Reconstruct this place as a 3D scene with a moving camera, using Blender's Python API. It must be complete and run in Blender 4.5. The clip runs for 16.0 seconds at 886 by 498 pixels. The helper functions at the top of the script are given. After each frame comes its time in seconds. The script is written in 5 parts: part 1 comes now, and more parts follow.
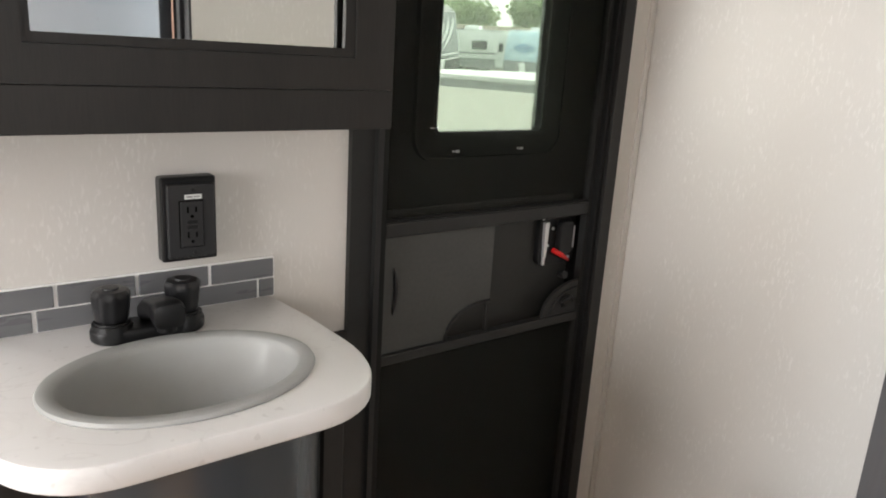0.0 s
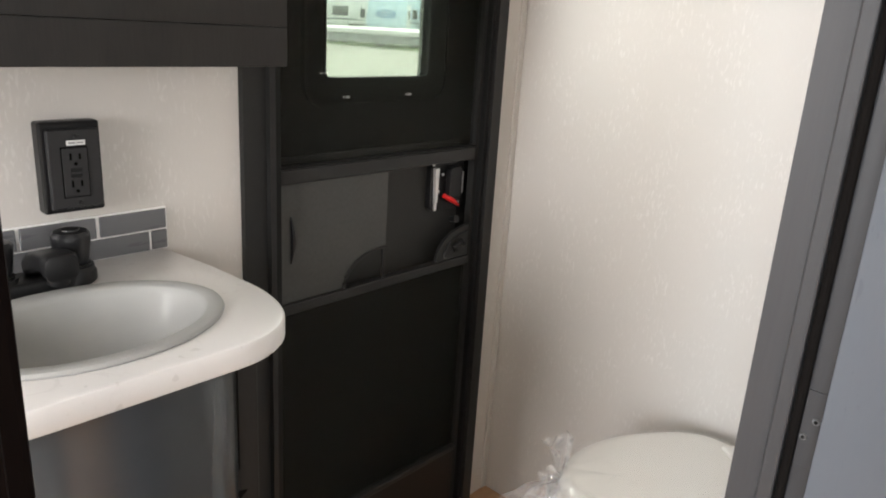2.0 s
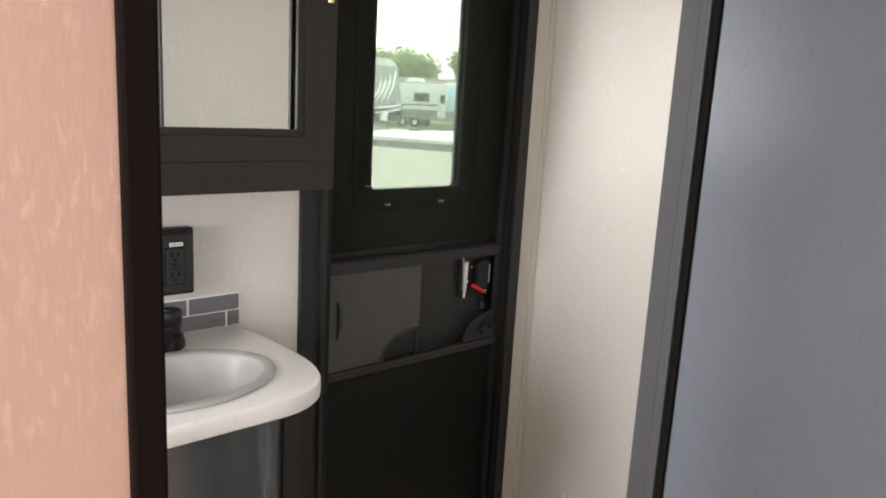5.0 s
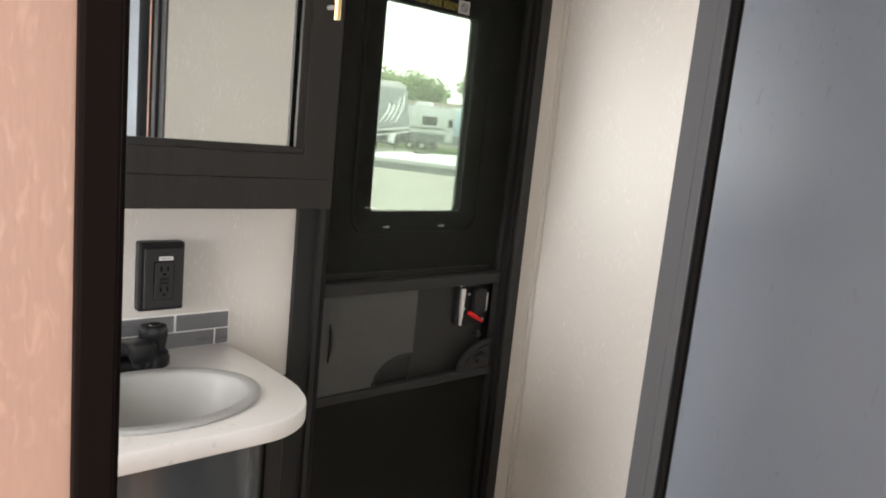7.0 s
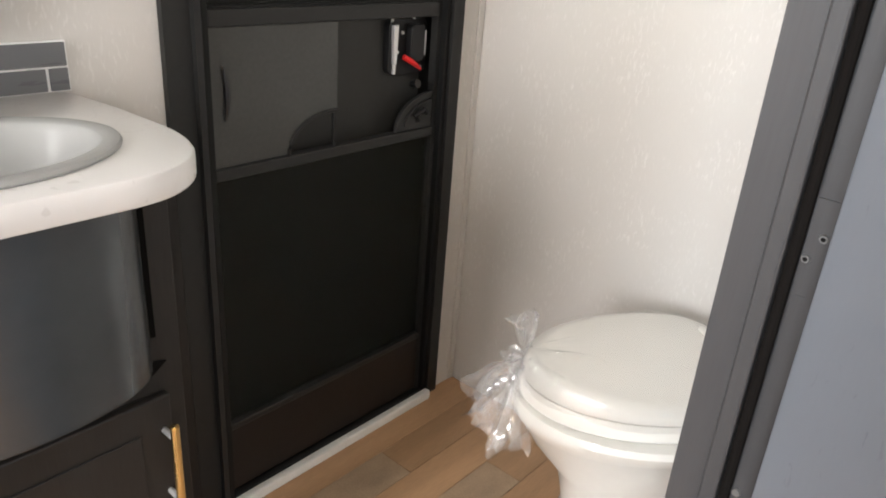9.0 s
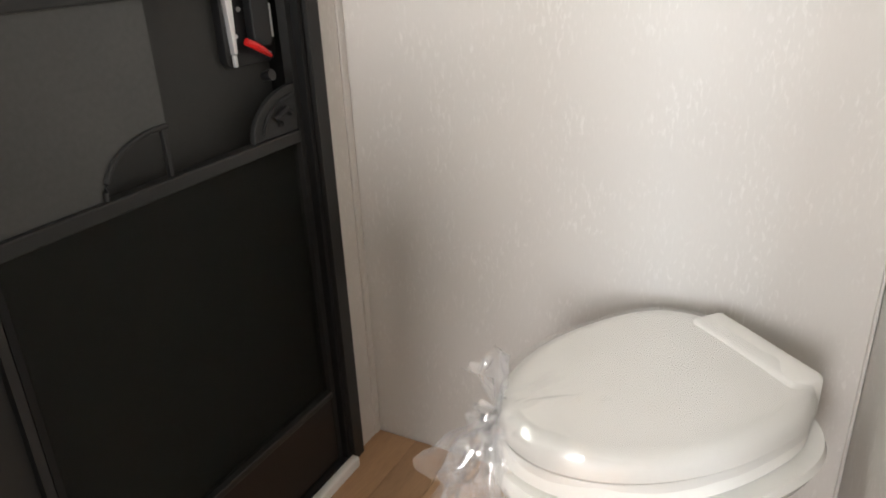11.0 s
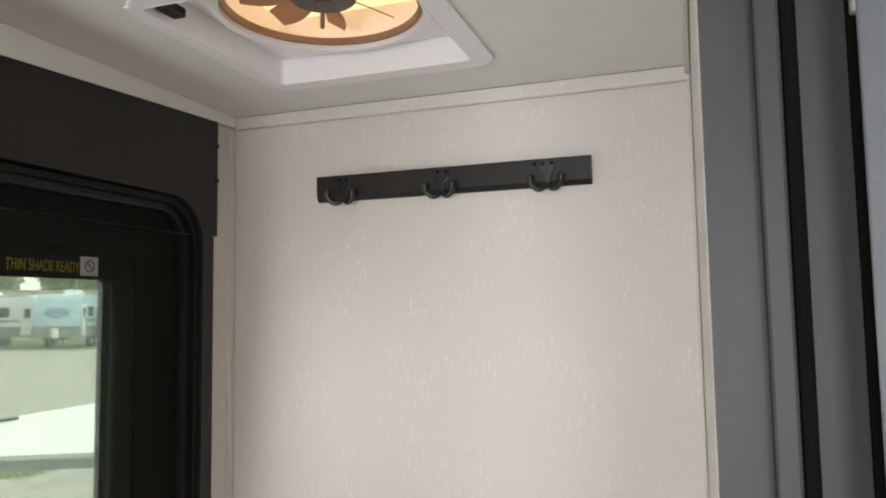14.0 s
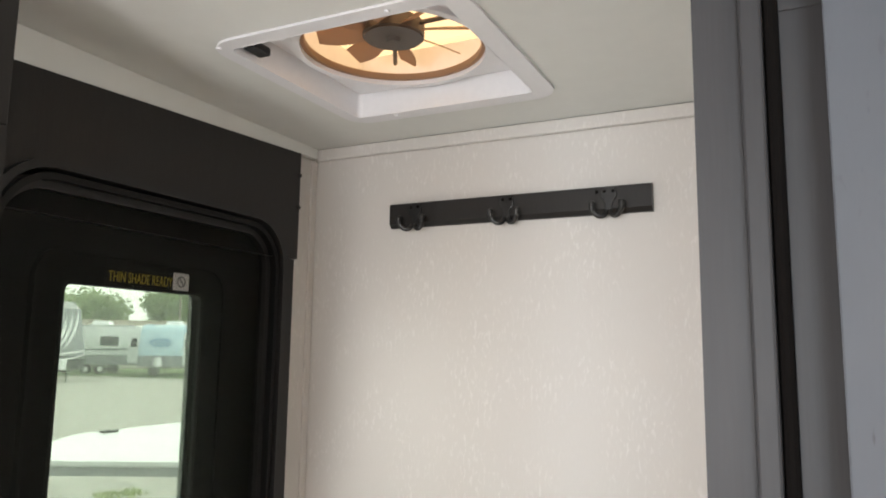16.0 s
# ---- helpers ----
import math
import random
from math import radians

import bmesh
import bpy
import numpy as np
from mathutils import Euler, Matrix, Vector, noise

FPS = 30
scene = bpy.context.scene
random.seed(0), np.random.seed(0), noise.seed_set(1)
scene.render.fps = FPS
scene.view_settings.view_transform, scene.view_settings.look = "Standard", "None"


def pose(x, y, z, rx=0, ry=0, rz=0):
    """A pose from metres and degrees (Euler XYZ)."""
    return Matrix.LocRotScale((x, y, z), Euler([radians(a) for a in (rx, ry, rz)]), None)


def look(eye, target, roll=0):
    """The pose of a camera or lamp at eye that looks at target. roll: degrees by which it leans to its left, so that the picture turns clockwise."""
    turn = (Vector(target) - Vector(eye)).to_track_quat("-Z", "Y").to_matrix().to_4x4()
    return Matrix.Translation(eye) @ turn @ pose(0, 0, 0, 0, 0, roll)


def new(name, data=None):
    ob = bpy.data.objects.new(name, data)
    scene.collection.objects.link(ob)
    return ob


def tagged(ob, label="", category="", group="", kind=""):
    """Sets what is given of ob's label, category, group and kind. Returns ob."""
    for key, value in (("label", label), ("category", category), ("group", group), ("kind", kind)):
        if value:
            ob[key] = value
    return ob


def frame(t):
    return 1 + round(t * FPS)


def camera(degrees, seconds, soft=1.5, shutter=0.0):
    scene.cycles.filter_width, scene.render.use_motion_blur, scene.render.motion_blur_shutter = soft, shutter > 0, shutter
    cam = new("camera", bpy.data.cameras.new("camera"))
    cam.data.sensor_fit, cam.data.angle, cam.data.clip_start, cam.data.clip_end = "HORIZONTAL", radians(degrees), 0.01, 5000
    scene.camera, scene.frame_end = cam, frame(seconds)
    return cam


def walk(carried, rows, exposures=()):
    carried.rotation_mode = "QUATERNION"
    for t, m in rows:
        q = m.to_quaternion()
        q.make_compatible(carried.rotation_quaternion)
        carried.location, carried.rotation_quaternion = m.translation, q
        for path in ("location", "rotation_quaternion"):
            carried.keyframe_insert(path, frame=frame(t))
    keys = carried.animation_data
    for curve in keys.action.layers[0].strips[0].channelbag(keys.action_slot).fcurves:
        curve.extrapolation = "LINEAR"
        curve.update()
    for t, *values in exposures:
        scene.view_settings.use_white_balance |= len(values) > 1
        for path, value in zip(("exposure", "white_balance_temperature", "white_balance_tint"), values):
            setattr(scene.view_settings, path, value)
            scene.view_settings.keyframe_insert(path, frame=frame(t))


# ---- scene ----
cam = camera(62.7, 16.0, soft=1.9)
PATH = [
    (0, (-1.426, -1.111, 1.327), (-0.247, 0.415, 0.798), 3.5),
    (0.5, (-1.433, -1.104, 1.318), (-0.171, 0.353, 0.783), 3.5),
    (1, (-1.442, -1.106, 1.31), (-0.102, 0.273, 0.758), 3.5),
    (1.5, (-1.462, -1.108, 1.288), (-0.072, 0.214, 0.723), 3.4),
    (2, (-1.48, -1.102, 1.282), (-0.054, 0.17, 0.691), 3.5),
    (2.5, (-1.464, -1.106, 1.278), (-0.043, 0.155, 0.656), 3.2),
    (3, (-1.488, -1.148, 1.264), (-0.157, 0.187, 0.597), 2.0),
    (3.5, (-1.541, -1.28, 1.28), (-0.342, 0.171, 0.603), 1.7),
    (4, (-1.587, -1.372, 1.294), (-0.377, 0.109, 0.709), 2.2),
    (4.5, (-1.594, -1.393, 1.347), (-0.34, 0.095, 0.883), 2.3),
    (4.7, (-1.595, -1.383, 1.367), (-0.315, 0.096, 0.95), 2.4),
    (6.8, (-1.575, -1.37, 1.405), (-0.241, 0.084, 1.079), 5.9),
    (7, (-1.565, -1.358, 1.38), (-0.259, 0.12, 1.052), 5.7),
    (7.5, (-1.504, -1.291, 1.324), (-0.353, 0.295, 0.926), 5.8),
    (8, (-1.485, -1.2, 1.29), (-0.328, 0.352, 0.789), 3.9),
    (8.5, (-1.413, -1.14, 1.216), (-0.063, 0.115, 0.441), 3.5),
    (8.7, (-1.396, -1.114, 1.188), (-0.001, 0.074, 0.386), 4.6),
    (10.8, (-1.129, -0.826, 1.036), (0.416, 0.163, 0.238), -2.2),
    (11, (-1.123, -0.803, 1.043), (0.484, 0.076, 0.241), -2.5),
    (11.5, (-1.183, -0.843, 1.105), (0.454, -0.032, 0.292), -3.0),
    (12, (-1.24, -0.85, 1.237), (0.538, -0.068, 0.761), -1.1),
    (12.5, (-1.264, -0.861, 1.449), (0.574, -0.096, 1.266), 0.5),
    (13, (-1.257, -0.891, 1.559), (0.614, -0.182, 1.565), -0.8),
    (13.5, (-1.272, -0.907, 1.6), (0.614, -0.25, 1.71), -1.7),
    (14, (-1.283, -0.908, 1.594), (0.6, -0.256, 1.758), -0.9),
    (14.5, (-1.284, -0.902, 1.588), (0.592, -0.234, 1.784), -0.2),
    (15, (-1.288, -0.913, 1.584), (0.571, -0.209, 1.804), 0.4),
    (15.5, (-1.305, -0.94, 1.561), (0.523, -0.168, 1.811), 0.9),
    (16, (-1.315, -0.969, 1.559), (0.464, -0.097, 1.832), 0.8),
]
walk(cam, [(t, look(eye, target, roll)) for t, eye, target, roll in PATH],
     [(0.0, 0.40), (2.0, 0.57), (3.0, 0.77), (4.0, 0.60), (4.7, 0.56), (7.0, 0.59), (8.0, 0.64), (8.6, 0.78), (11.0, 0.70), (11.8, 0.58), (12.5, 0.06), (13.2, 0.06), (16.0, 0.21)])

# ---- light ----
world = bpy.data.worlds.new("sky")
scene.world = world
world.use_nodes = True
wn = world.node_tree
sky = wn.nodes.new("ShaderNodeTexSky")
sky.sky_type, sky.sun_disc = "NISHITA", False
sky.sun_elevation, sky.sun_rotation = radians(52), radians(60)
sky.air_density, sky.dust_density, sky.ozone_density = 1.2, 6.0, 1.0
haze = wn.nodes.new("ShaderNodeMix")
haze.data_type = "RGBA"
haze.inputs[0].default_value = 0.72
haze.inputs[7].default_value = (11.0, 11.2, 11.4, 1)
wn.links.new(sky.outputs[0], haze.inputs[6])
back = wn.nodes["Background"]
back.inputs[1].default_value = 0.25
wn.links.new(haze.outputs[2], back.inputs[0])

sun_data = bpy.data.lights.new("sun", "SUN")
sun_data.energy, sun_data.angle, sun_data.color = 1.5, radians(12), (1.0, 0.96, 0.9)
sun = new("sun", sun_data)
sun.matrix_world = look((0, 0, 20), (-9.0, 15.6, 0.0))


def area_lamp(name, eye, target, w, h, power, colour):
    data = bpy.data.lights.new(name, "AREA")
    data.shape, data.size, data.size_y, data.energy, data.color = "RECTANGLE", w, h, power, colour
    ob = new(name, data)
    ob.matrix_world = look(eye, target)
    return ob


# fill lamps added at two unseen living-area windows, and a warm one overhead there
area_lamp("fill_light_side", (-2.0, -3.16, 1.35), (-1.6, 0, 1.0), 1.7, 0.85, 17, (1.0, 0.975, 0.95))
area_lamp("fill_light_front", (-4.66, -1.9, 1.35), (0, -1.6, 1.1), 0.9, 0.85, 84, (0.80, 0.91, 1.0))
# fill lamp added out of view at the far end of the bathroom
area_lamp("fill_light_bath", (-2.95, -0.64, 1.36), (0, -0.54, 1.08), 0.46, 0.90, 30, (1.0, 0.985, 0.99))
# sky light through the window of the entry door
area_lamp("window_light_door", (-0.433, -0.03, 1.41), (-0.433, -1.0, 1.30), 0.27, 0.47, 1.9, (1.0, 0.99, 0.95))
area_lamp("fill_light_warm", (-2.05, -1.45, 1.955), (-2.05, -1.45, 0), 0.14, 0.14, 1.5, (1.0, 0.62, 0.32))


# ---- materials ----
def node_mat(name):
    m = bpy.data.materials.new(name)
    m.use_nodes = True
    nt = m.node_tree
    return m, nt, nt.nodes["Principled BSDF"]


def mat(name, col, rough=0.5, metal=0.0, var=0.12, scale=6.0, stretch=(1, 1, 1), bump=0.0, bscale=150.0, coat=0.0, spread=0.08, ior=1.45, island=0.0):
    """Noise at two scales on colour and roughness, with a fine bump."""
    m, nt, p = node_mat(name)
    n, l = nt.nodes, nt.links
    co = n.new("ShaderNodeTexCoord")
    mp = n.new("ShaderNodeMapping")
    mp.inputs["Scale"].default_value = stretch
    l.new(co.outputs["Object"], mp.inputs[0])
    a, b = n.new("ShaderNodeTexNoise"), n.new("ShaderNodeTexNoise")
    a.inputs["Scale"].default_value, b.inputs["Scale"].default_value = scale, scale * 14
    a.inputs["Detail"].default_value, b.inputs["Detail"].default_value = 4, 3
    l.new(mp.outputs[0], a.inputs[0]), l.new(mp.outputs[0], b.inputs[0])
    mx = n.new("ShaderNodeMath")
    mx.operation = "ADD"
    l.new(a.outputs[0], mx.inputs[0]), l.new(b.outputs[0], mx.inputs[1])
    src = mx.outputs[0]
    if island:
        oi = n.new("ShaderNodeObjectInfo")
        k = n.new("ShaderNodeMath")
        k.operation, k.inputs[1].default_value = "MULTIPLY_ADD", island
        l.new(oi.outputs["Random"], k.inputs[0]), l.new(src, k.inputs[2])
        src = k.outputs[0]
    r = n.new("ShaderNodeMapRange")
    r.inputs[1].default_value, r.inputs[2].default_value = 0.6, 1.4 + island
    l.new(src, r.inputs[0])
    c = n.new("ShaderNodeMix")
    c.data_type = "RGBA"
    c.inputs[6].default_value = (*[v * (1 - var) for v in col], 1)
    c.inputs[7].default_value = (*[min(0.95, v * (1 + var)) for v in col], 1)
    l.new(r.outputs[0], c.inputs[0]), l.new(c.outputs[2], p.inputs["Base Color"])
    q = n.new("ShaderNodeMapRange")
    q.inputs[1].default_value, q.inputs[2].default_value = 0.15, 0.85
    q.inputs[3].default_value, q.inputs[4].default_value = max(0.02, rough - spread), min(1, rough + spread)
    l.new(a.outputs[0], q.inputs[0]), l.new(q.outputs[0], p.inputs["Roughness"])
    p.inputs["Metallic"].default_value, p.inputs["IOR"].default_value = metal, ior
    p.inputs["Coat Weight"].default_value = coat
    if bump:
        g, u = n.new("ShaderNodeTexNoise"), n.new("ShaderNodeBump")
        g.inputs["Scale"].default_value, g.inputs["Detail"].default_value = bscale, 3
        u.inputs["Strength"].default_value, u.inputs["Distance"].default_value = bump, 0.002
        l.new(mp.outputs[0], g.inputs[0]), l.new(g.outputs[0], u.inputs["Height"]), l.new(u.outputs[0], p.inputs["Normal"])
    return m


def wallpaper(name, col, fleck, amount, low=0.545, high=0.73, rough=0.5, rough_fleck=0.27, weave_bump=0.12):
    """Linen-like wall vinyl with pale upright pearly flecks in loose clusters."""
    m, nt, p = node_mat(name)
    n, l = nt.nodes, nt.links
    co = n.new("ShaderNodeTexCoord")

    def tex(sc, stretch, detail=2.0, rough=0.5, dist=0.0):
        mp, t = n.new("ShaderNodeMapping"), n.new("ShaderNodeTexNoise")
        mp.inputs["Scale"].default_value = stretch
        t.inputs["Scale"].default_value, t.inputs["Detail"].default_value = sc, detail
        t.inputs["Roughness"].default_value, t.inputs["Distortion"].default_value = rough, dist
        l.new(co.outputs["Object"], mp.inputs[0]), l.new(mp.outputs[0], t.inputs[0])
        return t.outputs[0]

    def ramp(src, lo, hi, to=1.0):
        r = n.new("ShaderNodeMapRange")
        r.inputs[1].default_value, r.inputs[2].default_value, r.inputs[4].default_value = lo, hi, to
        l.new(src, r.inputs[0])
        return r.outputs[0]

    def mul(a, b):
        k = n.new("ShaderNodeMath")
        k.operation = "MULTIPLY"
        l.new(a, k.inputs[0]), l.new(b, k.inputs[1])
        return k.outputs[0]

    spots = mul(ramp(tex(190, (1, 1, 0.32), 1.5, 0.5, 0.7), low, high), ramp(tex(9, (1, 1, 1), 3.0), 0.40, 0.66))
    weave = tex(420, (1, 1, 0.18), 1.0)
    broad = tex(2.2, (1, 1, 0.7), 3.0)
    base = n.new("ShaderNodeMix")
    base.data_type = "RGBA"
    base.inputs[6].default_value = (*[v * 0.955 for v in col], 1)
    base.inputs[7].default_value = (*[min(0.9, v * 1.045) for v in col], 1)
    both = n.new("ShaderNodeMath")
    both.operation, both.inputs[2].default_value = "MULTIPLY_ADD", 0.0
    both.inputs[1].default_value = 0.5
    l.new(weave, both.inputs[0]), l.new(ramp(broad, 0.3, 0.7, 0.5), both.inputs[2])
    l.new(both.outputs[0], base.inputs[0])
    top = n.new("ShaderNodeMix")
    top.data_type = "RGBA"
    top.inputs[7].default_value = (*fleck, 1)
    fac = n.new("ShaderNodeMath")
    fac.operation, fac.inputs[1].default_value = "MULTIPLY", amount
    l.new(spots, fac.inputs[0]), l.new(fac.outputs[0], top.inputs[0]), l.new(base.outputs[2], top.inputs[6])
    l.new(top.outputs[2], p.inputs["Base Color"])
    ro = n.new("ShaderNodeMapRange")
    ro.inputs[3].default_value, ro.inputs[4].default_value = rough, rough_fleck
    l.new(spots, ro.inputs[0]), l.new(ro.outputs[0], p.inputs["Roughness"])
    u = n.new("ShaderNodeBump")
    u.inputs["Strength"].default_value, u.inputs["Distance"].default_value = weave_bump, 0.001
    l.new(weave, u.inputs["Height"]), l.new(u.outputs[0], p.inputs["Normal"])
    return m


def film(name, clear, milk, rough, crinkle, scale):
    """Thin clear sheet: mostly see-through, glossy on its creases, a little milky."""
    m, nt, p = node_mat(name)
    n, l = nt.nodes, nt.links
    tr, gl, mx, top = n.new("ShaderNodeBsdfTransparent"), n.new("ShaderNodeBsdfGlossy"), n.new("ShaderNodeMixShader"), n.new("ShaderNodeMixShader")
    p.inputs["Base Color"].default_value, p.inputs["Roughness"].default_value = (0.85, 0.86, 0.88, 1), 0.3
    gl.inputs[0].default_value, gl.inputs[1].default_value = (0.97, 0.97, 0.97, 1), rough
    co, no, bu = n.new("ShaderNodeTexCoord"), n.new("ShaderNodeTexNoise"), n.new("ShaderNodeBump")
    no.inputs["Scale"].default_value, no.inputs["Detail"].default_value, no.inputs["Distortion"].default_value = scale, 3, 0.8
    bu.inputs["Strength"].default_value, bu.inputs["Distance"].default_value = crinkle, 0.004
    l.new(co.outputs["Object"], no.inputs[0]), l.new(no.outputs[0], bu.inputs["Height"]), l.new(bu.outputs[0], gl.inputs["Normal"])
    mx.inputs[0].default_value, top.inputs[0].default_value = 1 - clear, milk
    l.new(tr.outputs[0], mx.inputs[1]), l.new(gl.outputs[0], mx.inputs[2])
    l.new(mx.outputs[0], top.inputs[1]), l.new(p.outputs[0], top.inputs[2])
    l.new(top.outputs[0], n["Material Output"].inputs[0])
    return m


M_WALL = wallpaper("beige_wall_vinyl", (0.572, 0.545, 0.512), (0.87, 0.85, 0.82), 0.33, rough_fleck=0.2)
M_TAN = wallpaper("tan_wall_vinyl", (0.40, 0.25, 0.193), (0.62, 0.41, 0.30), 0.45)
M_CEIL = mat("white_ceiling_panel", (0.70, 0.71, 0.68), 0.55, var=0.03, scale=2, bump=0.08, bscale=300)
M_TRIM = mat("cream_trim", (0.60, 0.565, 0.52), 0.45, var=0.04, scale=5)
M_BLACK = mat("black_foil_wood", (0.0185, 0.017, 0.0158), 0.42, ior=1.36, var=0.25, scale=4, stretch=(9, 9, 0.6), bump=0.10, bscale=90, spread=0.08)
M_JAMB = mat("dark_grey_wood_foil", (0.042, 0.0405, 0.0415), 0.48, ior=1.3, var=0.10, scale=4, stretch=(9, 9, 0.5), bump=0.04, bscale=90, spread=0.05)
M_DOORFACE = wallpaper("slate_wood_grain_foil", (0.104, 0.114, 0.131), (0.030, 0.031, 0.034), 0.5, 0.665, 0.75, 0.36, 0.36, 0.02)
M_DOORFACE.node_tree.nodes["Principled BSDF"].inputs["IOR"].default_value = 1.6
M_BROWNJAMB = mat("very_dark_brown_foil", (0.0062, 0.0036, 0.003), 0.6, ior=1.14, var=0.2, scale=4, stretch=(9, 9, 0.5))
M_FRAME = mat("black_powder_coat", (0.018, 0.018, 0.0175), 0.45, ior=1.36, var=0.15, scale=5, bump=0.03, bscale=500)
M_SKIN = mat("black_door_skin", (0.0035, 0.0035, 0.0032), 0.6, ior=1.25, var=0.08, scale=3)
# lighter copy of the door skin, as lit in the hatch opening
M_SKINLIT = mat("lit_door_skin", (0.024, 0.024, 0.0225), 0.5, ior=1.4, var=0.1, scale=5, bump=0.05, bscale=200)
M_KICK = mat("dark_brown_kick_plate", (0.013, 0.0092, 0.0072), 0.5, ior=1.35, var=0.2, scale=4, bump=0.03, bscale=300)
M_SLIDER = mat("smoked_plastic", (0.046, 0.0468, 0.044), 0.34, ior=1.44, var=0.18, scale=9, bump=0.04, bscale=60, spread=0.1)
M_RUBBER = mat("black_rubber_seal", (0.007, 0.007, 0.007), 0.6, ior=1.3, var=0.1)
# near-black that stands for shade in the doorway's gaps
M_GAPSHADE = mat("black_gap_shade", (0.006, 0.005, 0.0045), 0.9, ior=1.15, var=0.1)
M_BLKPL = mat("black_plastic", (0.0085, 0.0085, 0.009), 0.34, ior=1.38, var=0.12, scale=12, bump=0.04, bscale=400)
M_OUTLET = mat("satin_black_plastic", (0.020, 0.020, 0.021), 0.4, var=0.1, scale=12)
M_WINFRAME = mat("matte_black_plastic", (0.003, 0.003, 0.003), 0.6, ior=1.15, var=0.1, scale=12)
M_KNOB = mat("gloss_black_plastic", (0.010, 0.010, 0.011), 0.32, var=0.1, scale=12)
M_HOOK = mat("satin_black_metal", (0.016, 0.0155, 0.015), 0.33, metal=0.2, ior=1.6, var=0.1, scale=14)
M_HOLE = mat("dark_slot", (0.004, 0.0035, 0.0033), 0.9, ior=1.15, var=0.05)
M_LABEL = mat("white_paper_label", (0.72, 0.72, 0.70), 0.6, var=0.05)
M_GREYINK = mat("grey_print", (0.25, 0.25, 0.25), 0.6, var=0.05)
M_YELLOW = mat("yellow_print", (0.42, 0.33, 0.02), 0.5, var=0.05)
M_SILVER = mat("zinc_metal", (0.72, 0.72, 0.72), 0.35, metal=0.7, var=0.06)
M_SCREW = mat("painted_screw", (0.13, 0.128, 0.125), 0.45, metal=0.3, var=0.1)
M_RED = mat("red_plastic", (0.55, 0.012, 0.012), 0.35, var=0.1)
M_BRASS = mat("brushed_brass", (0.78, 0.58, 0.27), 0.28, metal=1.0, var=0.08, scale=20, stretch=(1, 1, 0.1))
M_TILE = mat("slate_grey_tile", (0.130, 0.131, 0.136), 0.30, var=0.06, scale=20, stretch=(0.4, 1, 3), island=0.25)
M_GROUT = mat("white_grout", (0.82, 0.81, 0.79), 0.8, var=0.05, scale=40)
M_SINK = mat("grey_moulded_plastic", (0.315, 0.315, 0.302), 0.58, var=0.03, scale=4, ior=1.4, spread=0.03, coat=0.12)
M_SINK.node_tree.nodes["Principled BSDF"].inputs["Coat Roughness"].default_value = 0.16
M_BOW = mat("gloss_black_laminate", (0.055, 0.063, 0.070), 0.22, metal=0.4, ior=1.8, var=0.06, scale=3, spread=0.03)
M_PORC = mat("white_china", (0.78, 0.77, 0.73), 0.16, var=0.02, scale=4, coat=0.3)
M_LID = mat("cream_white_plastic", (0.78, 0.76, 0.715), 0.34, var=0.015, scale=4, spread=0.03)
M_FILM = film("clear_plastic_film", 0.84, 0.12, 0.10, 0.45, 26)
M_WRAP = film("taut_plastic_film", 0.82, 0.04, 0.24, 0.12, 14)
M_FLANGE = mat("white_abs_plastic", (0.78, 0.78, 0.80), 0.35, var=0.03, scale=6)
M_FAN = mat("smoke_brown_fan_plastic", (0.12, 0.095, 0.075), 0.45, var=0.08)
M_BLADE, nt, p = node_mat("translucent_fan_plastic")
p.inputs["Base Color"].default_value, p.inputs["Roughness"].default_value = (0.34, 0.25, 0.18, 1), 0.45
ts_, mg_ = nt.nodes.new("ShaderNodeBsdfTranslucent"), nt.nodes.new("ShaderNodeMixShader")
ts_.inputs[0].default_value, mg_.inputs[0].default_value = (0.60, 0.45, 0.33, 1), 0.5
nt.links.new(p.outputs[0], mg_.inputs[1]), nt.links.new(ts_.outputs[0], mg_.inputs[2]), nt.links.new(mg_.outputs[0], nt.nodes["Material Output"].inputs[0])
M_WOODFLOOR = mat("vinyl_plank", (0.44, 0.265, 0.145), 0.42, var=0.30, scale=3.0, stretch=(0.7, 9, 1), bump=0.05, bscale=60, island=0.6)
M_GREYFLOOR = mat("greyish_vinyl_plank", (0.39, 0.275, 0.18), 0.5, var=0.32, scale=16, stretch=(0.8, 1.6, 1), bump=0.12, bscale=120, island=0.3)
M_SEAM = mat("plank_seam", (0.09, 0.05, 0.03), 0.8, var=0.1)
M_THRESH = mat("white_threshold_vinyl", (0.74, 0.73, 0.70), 0.4, var=0.04)

# white marbled laminate: broad clouds, thin veins and small specks
M_COUNTER, nt, p = node_mat("white_marbled_laminate")
nn, ll = nt.nodes, nt.links
tc = nn.new("ShaderNodeTexCoord")
n1, n2, n3 = (nn.new("ShaderNodeTexNoise") for _ in range(3))
for t_, sc_, de_, di_ in ((n1, 9, 5, 1.6), (n2, 3.5, 3, 0.4), (n3, 75, 1, 0)):
    t_.inputs["Scale"].default_value, t_.inputs["Detail"].default_value, t_.inputs["Distortion"].default_value = sc_, de_, di_
    ll.new(tc.outputs["Object"], t_.inputs[0])
r1 = nn.new("ShaderNodeValToRGB")
for k_, (pos, c_) in enumerate(((0.0, (0.69, 0.67, 0.655)), (0.47, (0.69, 0.67, 0.655)), (0.50, (0.57, 0.545, 0.53)), (0.53, (0.69, 0.67, 0.655)))):
    el = r1.color_ramp.elements[k_] if k_ < 2 else r1.color_ramp.elements.new(pos)
    el.position, el.color = pos, (*c_, 1)
